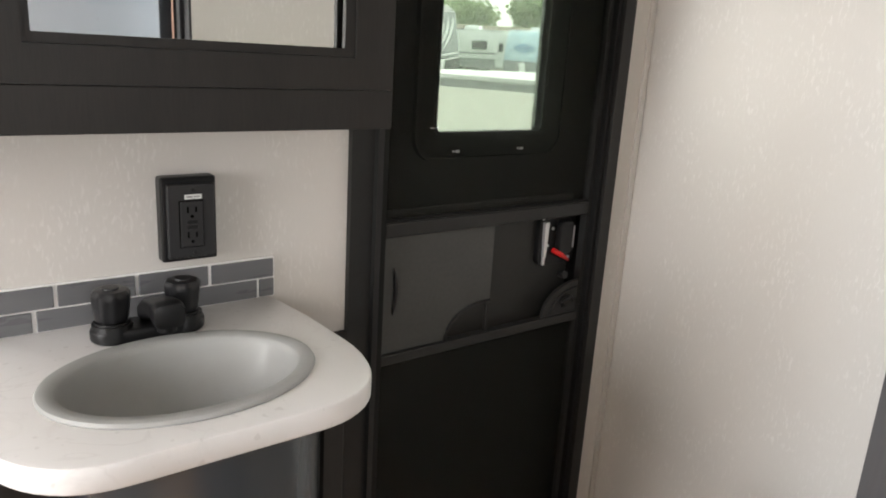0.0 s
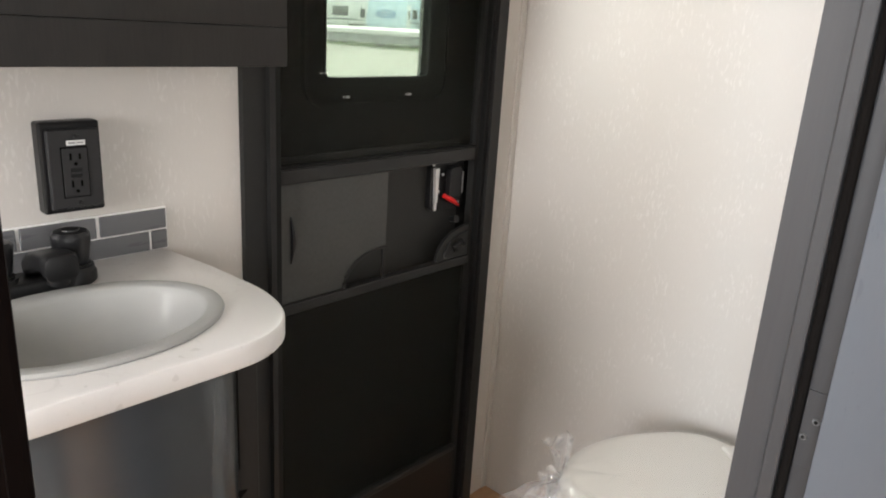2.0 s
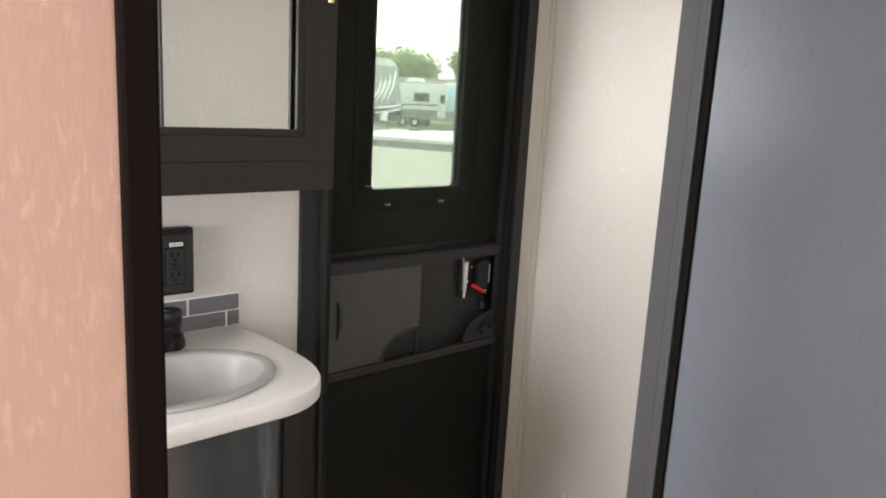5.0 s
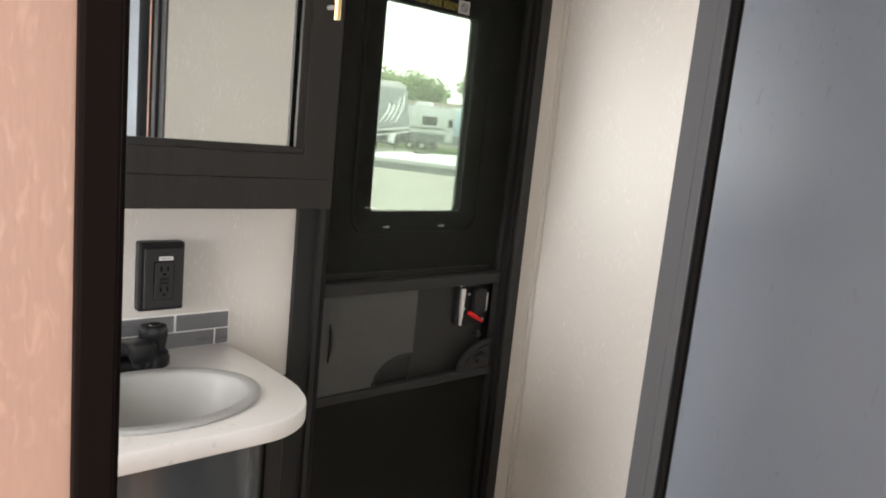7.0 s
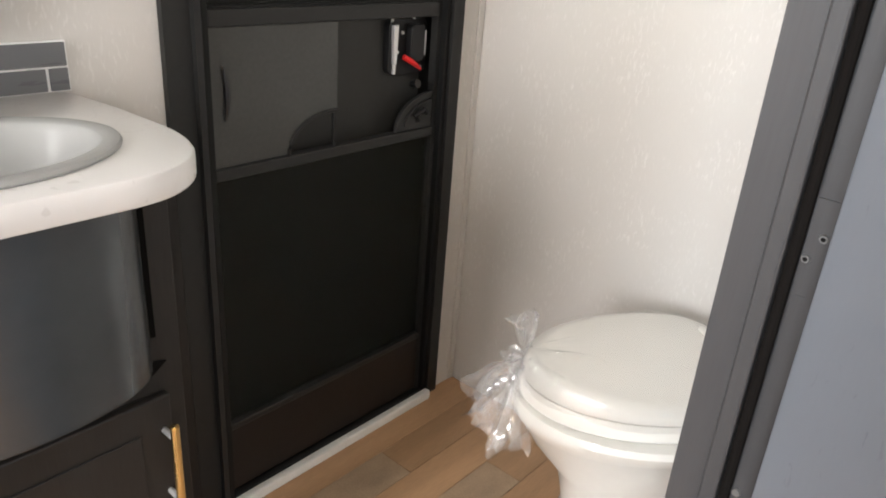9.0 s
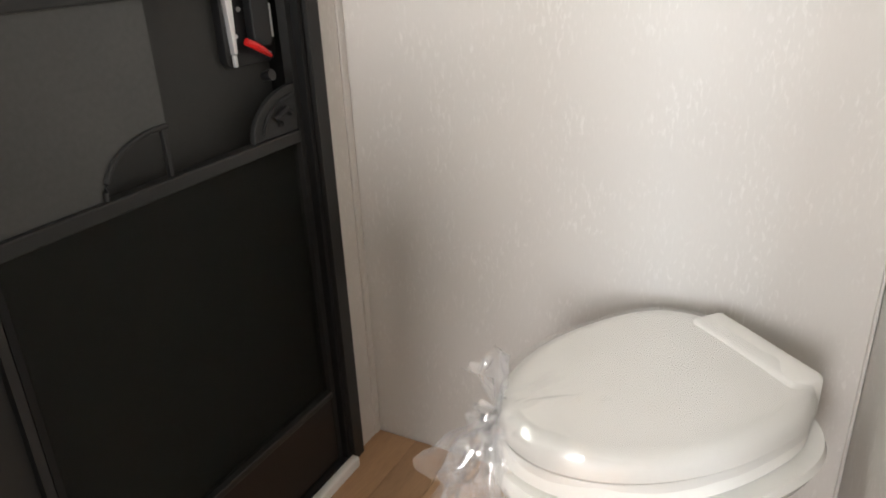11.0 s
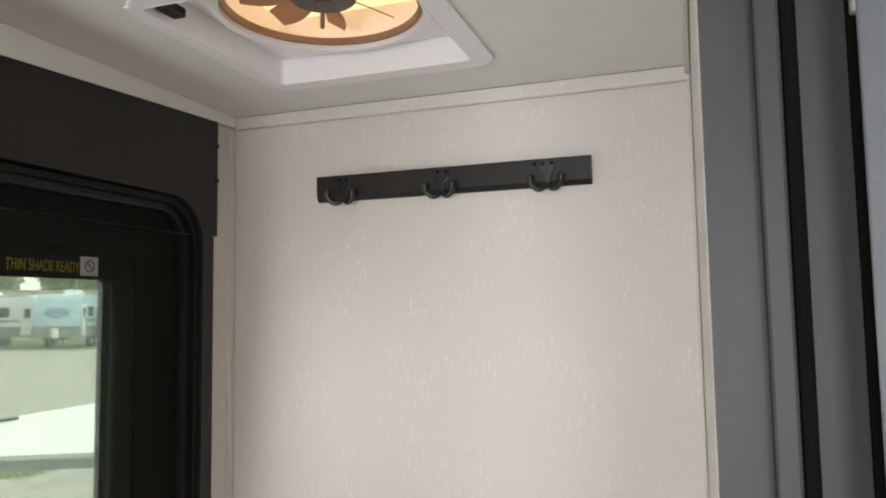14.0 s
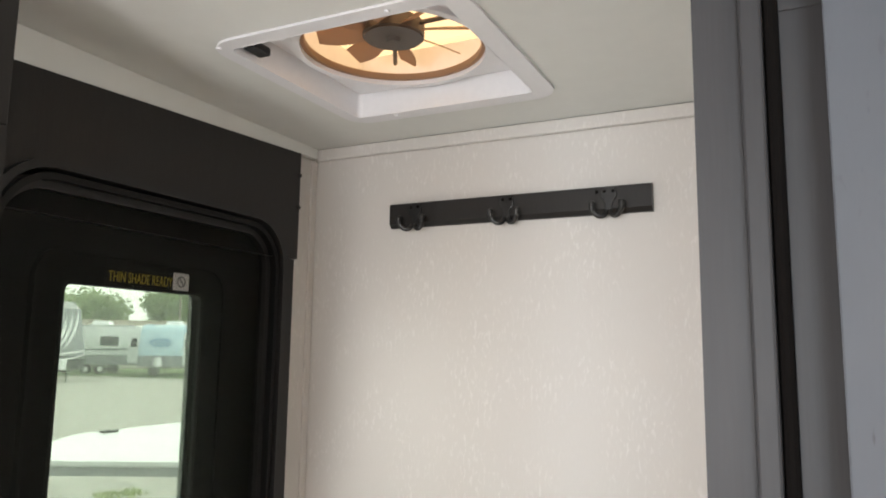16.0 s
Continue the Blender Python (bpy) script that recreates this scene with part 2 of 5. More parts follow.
ll.new(n1.outputs[0], r1.inputs[0])
mxa, mxb = nn.new("ShaderNodeMix"), nn.new("ShaderNodeMix")
mxa.data_type = mxb.data_type = "RGBA"
mxa.inputs[6].default_value = (0.68, 0.66, 0.645, 1)
fa = nn.new("ShaderNodeMapRange")
fa.inputs[1].default_value, fa.inputs[2].default_value, fa.inputs[4].default_value = 0.45, 0.7, 0.6
ll.new(n2.outputs[0], fa.inputs[0]), ll.new(fa.outputs[0], mxa.inputs[0]), ll.new(r1.outputs[0], mxa.inputs[7])
fb = nn.new("ShaderNodeMapRange")
fb.inputs[1].default_value, fb.inputs[2].default_value, fb.inputs[4].default_value = 0.70, 0.75, 0.30
ll.new(n3.outputs[0], fb.inputs[0]), ll.new(fb.outputs[0], mxb.inputs[0]), ll.new(mxa.outputs[2], mxb.inputs[6])
mxb.inputs[7].default_value = (0.42, 0.39, 0.37, 1)
ll.new(mxb.outputs[2], p.inputs["Base Color"])
p.inputs["Roughness"].default_value = 0.32

M_MIRROR, nt, p = node_mat("silvered_mirror")
p.inputs["Base Color"].default_value, p.inputs["Metallic"].default_value, p.inputs["Roughness"].default_value = (0.93, 0.94, 0.92, 1), 1, 0.015

M_GLASS, nt, p = node_mat("green_tinted_glass")
tr_, gl_, mg_ = nt.nodes.new("ShaderNodeBsdfTransparent"), nt.nodes.new("ShaderNodeBsdfGlossy"), nt.nodes.new("ShaderNodeMixShader")
tr_.inputs[0].default_value, gl_.inputs[1].default_value, mg_.inputs[0].default_value = (0.87, 0.94, 0.84, 1), 0.03, 0.05
# translucent share gives the pane the milky veil of outdoor haze
veil_, mj_ = nt.nodes.new("ShaderNodeBsdfTranslucent"), nt.nodes.new("ShaderNodeMixShader")
veil_.inputs[0].default_value, mj_.inputs[0].default_value = (0.75, 0.85, 0.70, 1), 0.10
nt.links.new(tr_.outputs[0], mg_.inputs[1]), nt.links.new(gl_.outputs[0], mg_.inputs[2])
nt.links.new(mg_.outputs[0], mj_.inputs[1]), nt.links.new(veil_.outputs[0], mj_.inputs[2]), nt.links.new(mj_.outputs[0], nt.nodes["Material Output"].inputs[0])

M_SCREEN, nt, p = node_mat("black_fly_screen")
p.inputs["Base Color"].default_value, p.inputs["Roughness"].default_value = (0.027, 0.0275, 0.0235, 1), 0.7
tr_, mg_ = nt.nodes.new("ShaderNodeBsdfTransparent"), nt.nodes.new("ShaderNodeMixShader")
mg_.inputs[0].default_value = 0.22
tl_, mh_ = nt.nodes.new("ShaderNodeBsdfTranslucent"), nt.nodes.new("ShaderNodeMixShader")
p.inputs["IOR"].default_value = 1.2
tl_.inputs[0].default_value, mh_.inputs[0].default_value = (0.70, 0.82, 0.62, 1), 0.015
nt.links.new(p.outputs[0], mh_.inputs[1]), nt.links.new(tl_.outputs[0], mh_.inputs[2])
nt.links.new(tr_.outputs[0], mg_.inputs[1]), nt.links.new(mh_.outputs[0], mg_.inputs[2]), nt.links.new(mg_.outputs[0], nt.nodes["Material Output"].inputs[0])

M_AMBER, nt, p = node_mat("amber_translucent_dome")
ts_, df_, mg_ = nt.nodes.new("ShaderNodeBsdfTranslucent"), nt.nodes.new("ShaderNodeBsdfTransparent"), nt.nodes.new("ShaderNodeMixShader")
ts_.inputs[0].default_value, df_.inputs[0].default_value, mg_.inputs[0].default_value = (0.61, 0.38, 0.185, 1), (0.85, 0.48, 0.17, 1), 0.0
nt.links.new(ts_.outputs[0], mg_.inputs[1]), nt.links.new(df_.outputs[0], mg_.inputs[2]), nt.links.new(mg_.outputs[0], nt.nodes["Material Output"].inputs[0])

M_GRAVEL = mat("pale_gravel", (0.32, 0.308, 0.280), 0.95, var=0.6, scale=3.5, bump=1.0, bscale=22)
M_GRASS = mat("mown_grass", (0.10, 0.15, 0.045), 0.9, var=0.4, scale=0.5, bump=0.6, bscale=10)
M_WEED = mat("yellow_green_weed", (0.21, 0.27, 0.05), 0.8, var=0.3, scale=2)
M_CONC = mat("grey_concrete", (0.36, 0.355, 0.34), 0.85, var=0.15, scale=1.5, bump=0.3, bscale=40)
M_WHITEGEL = mat("white_gelcoat", (0.74, 0.75, 0.76), 0.3, var=0.06, scale=0.6)
M_BLUEGEL = mat("pale_blue_gelcoat", (0.42, 0.56, 0.66), 0.3, var=0.08, scale=0.6)
M_GREYGEL = mat("grey_graphic_stripe", (0.22, 0.23, 0.25), 0.4, var=0.1, scale=1)
M_DARKPANE = mat("dark_tinted_pane", (0.02, 0.024, 0.03), 0.08, var=0.1)
M_TYRE = mat("tyre_rubber", (0.02, 0.02, 0.02), 0.8, var=0.15)
M_EMBLEM = mat("blue_emblem", (0.10, 0.24, 0.42), 0.4, var=0.1)
M_BARK = mat("bark", (0.12, 0.085, 0.06), 0.9, var=0.3, scale=2, stretch=(4, 4, 0.6))
M_LEAF = mat("leaf_green", (0.22, 0.30, 0.14), 0.7, var=0.45, scale=0.5)
nt = M_LEAF.node_tree
tl_, mh_ = nt.nodes.new("ShaderNodeBsdfTranslucent"), nt.nodes.new("ShaderNodeMixShader")
tl_.inputs[0].default_value, mh_.inputs[0].default_value = (0.50, 0.57, 0.33, 1), 0.55
nt.links.new(nt.nodes["Principled BSDF"].outputs[0], mh_.inputs[1]), nt.links.new(tl_.outputs[0], mh_.inputs[2]), nt.links.new(mh_.outputs[0], nt.nodes["Material Output"].inputs[0])
M_ROOF = mat("brown_roof_shingle", (0.20, 0.17, 0.14), 0.9, var=0.2, scale=1.2, bump=0.4, bscale=12)
M_SIDING = mat("cream_siding", (0.52, 0.49, 0.42), 0.8, var=0.08, scale=1)
M_POLE = mat("weathered_pole", (0.22, 0.19, 0.16), 0.9, var=0.2)


# ---- shape helpers ----
def bm_box(x0, x1, y0, y1, z0, z1, bevel=0.0, seg=2):
    bm = bmesh.new()
    bmesh.ops.create_cube(bm, size=1)
    for v in bm.verts:
        v.co = Vector((x1 if v.co.x > 0 else x0, y1 if v.co.y > 0 else y0, z1 if v.co.z > 0 else z0))
    if bevel:
        bmesh.ops.bevel(bm, geom=bm.edges[:], offset=bevel, segments=seg, profile=0.5, affect="EDGES")
    return bm


def bm_cyl(a, b, r0, r1=None, seg=24, bevel=0.0):
    """A round bar or cone from point a to point b."""
    a, b = Vector(a), Vector(b)
    d = b - a
    bm = bmesh.new()
    bmesh.ops.create_cone(bm, cap_ends=True, segments=seg, radius1=r0, radius2=r0 if r1 is None else r1, depth=d.length)
    bmesh.ops.transform(bm, verts=bm.verts, matrix=Matrix.Translation((a + b) / 2) @ d.to_track_quat("Z", "Y").to_matrix().to_4x4())
    if bevel:
        bmesh.ops.bevel(bm, geom=[e for e in bm.edges if len(e.link_faces) == 2 and e.calc_face_angle(0) > 0.8], offset=bevel, segments=2, affect="EDGES")
    return bm


def bm_tube(points, radii, seg=10):
    """A bent round bar through the points."""
    bm = bmesh.new()
    pts = [Vector(q) for q in points]
    radii = [radii] * len(pts) if isinstance(radii, (int, float)) else radii
    rings, up = [], Vector((0, 0, 1))
    for i, q in enumerate(pts):
        d = (pts[min(i + 1, len(pts) - 1)] - pts[max(i - 1, 0)]).normalized()
        s = d.cross(up if abs(d.dot(up)) < 0.95 else Vector((1, 0, 0))).normalized()
        t = s.cross(d)
        rings.append([bm.verts.new(q + radii[i] * (math.cos(k * math.tau / seg) * s + math.sin(k * math.tau / seg) * t)) for k in range(seg)])
    for r, w in zip(rings, rings[1:]):
        for k in range(seg):
            bm.faces.new((r[k], r[(k + 1) % seg], w[(k + 1) % seg], w[k]))
    bm.faces.new(rings[0][::-1]), bm.faces.new(rings[-1])
    bmesh.ops.recalc_face_normals(bm, faces=bm.faces)
    return bm


def rrect(x0, x1, z0, z1, r_top, r_low=None, n=8):
    """Outline of a rectangle with rounded corners, counter-clockwise from the lower right."""
    r_low = r_top if r_low is None else r_low
    out = []
    for cx, cz, r, a0 in ((x1 - r_low, z0 + r_low, r_low, -90), (x1 - r_top, z1 - r_top, r_top, 0), (x0 + r_top, z1 - r_top, r_top, 90), (x0 + r_low, z0 + r_low, r_low, 180)):
        for k in range(n + 1):
            a = radians(a0 + 90 * k / n)
            out.append((cx + r * math.cos(a), cz + r * math.sin(a)))
    return out


def bm_ring(outer, inner, lo, hi, axis="y"):
    """A flat frame between two outlines of equal count, from lo to hi along the axis."""
    bm = bmesh.new()

    def at(q, h):
        return bm.verts.new((q[0], h, q[1]) if axis == "y" else (q[0], q[1], h) if axis == "z" else (h, q[0], q[1]))

    loops = [[at(q, h) for q in o] for o, h in ((outer, lo), (inner, lo), (inner, hi), (outer, hi))]
    n = len(outer)
    for a, b in zip(loops, loops[1:] + loops[:1]):
        for k in range(n):
            bm.faces.new((a[k], a[(k + 1) % n], b[(k + 1) % n], b[k]))
    bmesh.ops.remove_doubles(bm, verts=bm.verts, dist=1e-6)
    bmesh.ops.recalc_face_normals(bm, faces=bm.faces)
    return bm


def bm_prism(outline, lo, hi, axis="y", bevel=0.0, seg=3):
    bm = bmesh.new()

    def at(q, h):
        return bm.verts.new((q[0], h, q[1]) if axis == "y" else (q[0], q[1], h) if axis == "z" else (h, q[0], q[1]))

    a, b = [at(q, lo) for q in outline], [at(q, hi) for q in outline]
    n = len(outline)
    for k in range(n):
        bm.faces.new((a[k], a[(k + 1) % n], b[(k + 1) % n], b[k]))
    caps = [bm.faces.new(a), bm.faces.new(b)]
    bmesh.ops.recalc_face_normals(bm, faces=bm.faces)
    if bevel:
        bmesh.ops.bevel(bm, geom=list({e for f in caps for e in f.edges}), offset=bevel, segments=seg, profile=0.5, affect="EDGES")
    return bm


def bm_loft(loops, cap_low=True, cap_top=True):
    """Skin through closed loops of equal count."""
    bm = bmesh.new()
    rings = [[bm.verts.new(q) for q in lp] for lp in loops]
    n = len(loops[0])
    for r, w in zip(rings, rings[1:]):
        for k in range(n):
            bm.faces.new((r[k], r[(k + 1) % n], w[(k + 1) % n], w[k]))
    if cap_low:
        bm.faces.new(rings[0][::-1])
    if cap_top:
        bm.faces.new(rings[-1])
    bmesh.ops.recalc_face_normals(bm, faces=bm.faces)
    return bm


def ellipse(cx, cy, a, b, z, n=64):
    return [(cx + a * math.cos(k * math.tau / n), cy + b * math.sin(k * math.tau / n), z) for k in range(n)]


def merged(*bms):
    out = bmesh.new()
    for b in bms:
        me = bpy.data.meshes.new("tmp")
        b.to_mesh(me), b.free()
        out.from_mesh(me)
        bpy.data.meshes.remove(me)
    return out


def mesh_from(name, bm, material, smooth=False):
    me = bpy.data.meshes.new(name)
    bm.to_mesh(me), bm.free()
    for m in material if isinstance(material, (list, tuple)) else (material,):
        me.materials.append(m)
    if smooth:
        me.shade_smooth()
        me.set_sharp_from_angle(angle=radians(38))
    return me


def solid(name, bm, material, label="", category="", kind="", group="", smooth=False):
    return tagged(new(name, mesh_from(name, bm, material, smooth)), label, category, group, kind)


def thing(name, base, label, category, group="", kind=""):
    ob = new(name)
    ob.empty_display_size = 0.05
    ob.location = base
    return tagged(ob, label, category, group, kind)


def part(name, bm, material, parent, label="", smooth=False):
    """One mesh, given in world coordinates, under a thing or a part."""
    ob = new(name, mesh_from(name, bm, material, smooth))
    ob.parent = parent
    if parent.type == "EMPTY":
        ob.matrix_parent_inverse = Matrix.Translation(parent.location).inverted()
    return tagged(ob, label)

# ---- structure ----
CEIL = 2.0
R_TOP = 0.10

# floor slab under both rooms; the planks of the bathroom lie on it
solid("floor", bm_box(-4.7, 0.07, -3.2, 0.0, -0.12, -0.004), M_SEAM, "brown wood-look vinyl floor of the trailer", "floor", "structure")
solid("floor_living_area", bm_box(-4.7, 0.07, -3.2, -0.985, -0.004, 0.0), M_WOODFLOOR, "brown wood-look vinyl floor outside the bathroom", "floor", "structure")

# rear wall with the coat hooks
solid("wall_rear", bm_box(0.0, 0.06, -3.2, 0.06, -0.12, 2.06), M_WALL, "beige flecked vinyl wall behind the toilet", "wall", "structure")

# outer side wall: left of the door with the vanity, and the strip in the corner
solid("wall_side", bm_box(-4.7, -0.762, 0.0, 0.06, -0.12, 2.06), M_WALL, "beige flecked vinyl wall above the vanity", "wall", "structure")
solid("wall_side_corner", bm_box(-0.098, 0.0, 0.0, 0.06, -0.12, 2.06), M_WALL, "narrow beige wall strip beside the entry door", "wall", "structure")
solid("wall_side_header", bm_box(-0.762, -0.098, 0.0, 0.06, 1.835, 2.06), M_FRAME, "wall over the entry door", "wall", "structure")
solid("wall_side_sill", bm_box(-0.762, -0.098, 0.0, 0.06, -0.12, -0.004), M_FRAME, "wall under the entry door", "wall", "structure")

# black door surround with the rounded top of the opening
surround = solid("door_surround", bm_ring(rrect(-0.790, -0.082, 0.0, 1.742, 0.0005, n=8), rrect(-0.736, -0.130, 0.028, 1.7415, 0.0005, 0.002, n=8), -0.014, -0.001), M_FRAME,
                 "matte black surround of the entry door", "door frame", "structure")


def arch(x0, x1, z0, z1, r, n=14):
    pts = [(x1, z0)]
    pts += [(x1 - r + r * math.cos(radians(a)), z1 - r + r * math.sin(radians(a))) for a in [90 * k / n for k in range(n + 1)]]
    pts += [(x0 + r + r * math.cos(radians(a)), z1 - r + r * math.sin(radians(a))) for a in [90 + 90 * k / n for k in range(n + 1)]]
    return pts + [(x0, z0)]


def bm_sheet_ring(outer, inner, lo, hi):
    """An open arch-shaped strip between two outlines of equal count."""
    bm = bmesh.new()
    n = len(outer)
    lp = [[bm.verts.new((q[0], h, q[1])) for q in o] for o, h in ((outer, lo), (inner, lo), (inner, hi), (outer, hi))]
    for a, b in zip(lp, lp[1:] + lp[:1]):
        for k in range(n - 1):
            bm.faces.new((a[k], a[k + 1], b[k + 1], b[k]))
    for e in (0, n - 1):
        bm.faces.new([q[e] for q in lp])
    bmesh.ops.recalc_face_normals(bm, faces=bm.faces)
    return bm


# header board: a rectangle above, cut by the arch of the opening
inner_arch = arch(-0.736, -0.130, 1.744, 1.812, R_TOP - 0.03)
outer_arch = []
for x, z in inner_arch:
    ox = max(-0.790, min(-0.074, -0.433 + (x + 0.433) * 1.21))
    outer_arch.append((ox, 1.9745 + (ox + 0.074) * 0.045 if z > 1.7441 else 1.744))
outer_arch[0], outer_arch[-1] = (-0.074, 1.744), (-0.790, 1.744)
outer_arch[1], outer_arch[-2] = (-0.074, 1.9745), (-0.790, 1.9423)
solid("door_header", bm_sheet_ring(outer_arch, inner_arch, -0.016, -0.001), M_BLACK, "dark brown header board over the entry door", "door frame", "structure")
for sx, sz in ((-0.078, 1.925), (-0.078, 1.855)):
    solid("header_screw", bm_cyl((sx, -0.016, sz), (sx, -0.020, sz), 0.006, 0.004, 14), M_KNOB, "black screw cap on the header board", "screw cap", group="header screws")

# rounded mouldings round the opening
for nm, off, w, lo in (("outer", 0.0, 0.012, -0.026), ("inner", 0.017, 0.010, -0.019)):
    a = arch(-0.744 + off, -0.118 - off, 0.03, 1.820 - off, R_TOP - off * 0.5)
    b = arch(-0.744 + off + w, -0.118 - off - w, 0.03, 1.820 - off - w, R_TOP - off * 0.5 - w)
    solid("door_trim_" + nm, bm_sheet_ring(a, b, lo, 0.0), M_FRAME if nm == "outer" else M_RUBBER, "black rounded moulding round the entry door", "door trim", "structure", smooth=True)
solid("threshold", bm_box(-0.735, -0.125, -0.034, -0.0145, 0.0, 0.026, 0.005), M_THRESH, "white vinyl strip at the foot of the entry door", "threshold", "structure")

# inner partition with the bathroom doorway
DX0, DX1, DZ = -1.452, -0.842, 1.90
PY = -0.915


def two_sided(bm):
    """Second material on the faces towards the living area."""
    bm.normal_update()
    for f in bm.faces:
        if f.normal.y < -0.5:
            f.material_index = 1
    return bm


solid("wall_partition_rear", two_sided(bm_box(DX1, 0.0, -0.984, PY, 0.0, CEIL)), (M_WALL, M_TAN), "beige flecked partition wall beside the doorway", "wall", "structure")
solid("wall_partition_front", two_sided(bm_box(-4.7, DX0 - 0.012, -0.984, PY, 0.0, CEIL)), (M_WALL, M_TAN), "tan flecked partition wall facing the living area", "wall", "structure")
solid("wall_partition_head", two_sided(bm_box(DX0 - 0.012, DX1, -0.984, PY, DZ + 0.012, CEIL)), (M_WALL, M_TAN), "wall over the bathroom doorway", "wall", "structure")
# unseen end wall, its opening made to fit the added bath lamp
solid("wall_bath_front", bm_ring(rrect(PY, 0.0, 0.0, CEIL, 0.001, n=4), rrect(-0.89, -0.39, 0.89, 1.83, 0.04, n=4), -3.06, -3.0, "x"), M_WALL, "beige flecked wall at the far end of the bathroom", "wall", "structure")

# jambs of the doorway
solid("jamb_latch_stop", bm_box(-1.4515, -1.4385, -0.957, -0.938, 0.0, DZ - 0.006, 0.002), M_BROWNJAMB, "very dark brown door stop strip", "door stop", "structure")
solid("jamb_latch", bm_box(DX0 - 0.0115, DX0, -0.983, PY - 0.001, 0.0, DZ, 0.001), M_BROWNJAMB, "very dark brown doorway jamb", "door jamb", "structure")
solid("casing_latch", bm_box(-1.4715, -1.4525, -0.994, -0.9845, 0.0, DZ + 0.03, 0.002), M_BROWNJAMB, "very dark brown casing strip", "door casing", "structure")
solid("jamb_hinge", bm_box(-0.848, -0.8425, -0.9905, PY - 0.0005, 0.0, DZ), M_JAMB, "dark grey wood-foil doorway jamb on the hinge side", "door jamb", "structure")
solid("door_stop", bm_box(-0.8585, -0.8485, -0.957, -0.9435, 0.0, DZ - 0.006, 0.002), M_JAMB, "dark grey door stop strip on the jamb", "door stop", "structure")
# added black strip darkens the shaded gap between jamb and door leaf
solid("gap_shade_strip", bm_box(-0.8478, -0.8408, -1.010, -0.9912, 0.0, DZ - 0.006), M_GAPSHADE, "black strip standing for the shaded gap beside the open door", "door casing", "structure")
# added black strip carries the shade in the corner of the stop
solid("stop_shade_strip", bm_box(-0.8545, -0.8485, -0.9660, -0.9575, 0.0, DZ - 0.006, 0.003), M_GAPSHADE, "black strip standing for the shaded corner beside the door stop", "door seal", "structure")
solid("jamb_head", bm_box(-1.4515, -0.8485, -0.983, -0.914, DZ - 0.001, DZ + 0.011), M_JAMB, "dark grey head jamb of the doorway", "door jamb", "structure")
solid("casing_hinge", bm_box(-0.8405, -0.800, -1.010, -0.9845, 0.0, DZ + 0.03, 0.002), M_JAMB, "dark grey casing strip", "door casing", "structure")

# ceiling with the roof vent's opening, and the roof skin over it
VX, VY, VH = -0.354, -0.404, 0.1775
sq_in = rrect(VX - VH, VX + VH, VY - VH, VY + VH, 0.012, n=4)
solid("ceiling_bath_end", bm_box(-4.7, -1.46, PY - 0.07, 0.0, CEIL, CEIL + 0.02), M_CEIL, "white smooth ceiling panel at the bathroom end", "ceiling", "structure")
solid("ceiling_living_area", bm_box(-4.7, 0.0, -3.2, PY - 0.0705, CEIL, CEIL + 0.02), M_CEIL, "white smooth ceiling panel of the living area", "ceiling", "structure")
solid("ceiling", bm_ring(rrect(-1.4595, 0.0, PY - 0.07, 0.0, 0.001, n=4), sq_in, CEIL, CEIL + 0.02, "z"), M_CEIL, "white smooth ceiling panel", "ceiling", "structure")
solid("roof_front", bm_box(-4.76, -1.4605, -3.26, 0.06, CEIL + 0.06, CEIL + 0.08), M_WHITEGEL, "white trailer roof", "roof", "structure")
solid("roof", bm_ring(rrect(-1.46, 0.06, -3.26, 0.06, 0.001, n=4), sq_in, CEIL + 0.06, CEIL + 0.08, "z"), M_WHITEGEL, "white trailer roof", "roof", "structure")

# trims in the corners and under the ceiling
solid("corner_trim_rear", bm_box(-0.020, -0.001, -0.007, -0.001, 0.0, 1.972, 0.002), M_WALL, "beige flecked corner trim strip", "trim", "structure")
solid("corner_trim_side", bm_box(-0.072, -0.0215, -0.0045, -0.001, 0.0, 1.972, 0.0015), M_WALL, "beige flecked batten strip beside the entry door", "trim", "structure")
solid("corner_trim_partition", bm_box(-0.016, -0.001, PY + 0.001, PY + 0.006, 0.0, 1.972, 0.002), M_WALL, "beige flecked corner trim strip", "trim", "structure")
solid("cove_rear", bm_box(-0.012, -0.001, PY + 0.001, -0.013, 1.973, 1.999, 0.003), M_WALL, "beige flecked ceiling trim strip", "trim", "structure")
solid("cove_side", bm_prism([(-0.832, 1.9415), (-0.074, 1.9755), (-0.013, 1.9775), (-0.013, 1.999), (-0.832, 1.999)], -0.014, -0.001), M_CEIL, "white tapering ceiling trim strip over the header board", "trim", "structure")
solid("cove_partition", bm_box(-2.995, -0.013, PY + 0.001, PY + 0.010, 1.9825, 1.999, 0.002), M_WALL, "beige ceiling trim strip", "trim", "structure")

# rest of the trailer, closed round the camera, with two added unseen window openings
solid("wall_living_front", bm_ring(rrect(-3.26, 0.0, -0.12, 2.06, 0.001, n=4), rrect(-2.35, -1.45, 0.92, 1.78, 0.05, n=4), -4.76, -4.7, "x"), M_WALL, "beige wall at the front of the trailer", "wall", "structure")
solid("wall_living_side", bm_ring(rrect(-4.7, 0.0, -0.12, 2.06, 0.001, n=4), rrect(-2.85, -1.15, 0.92, 1.78, 0.05, n=4), -3.26, -3.2), M_WALL, "beige wall across from the bathroom", "wall", "structure")
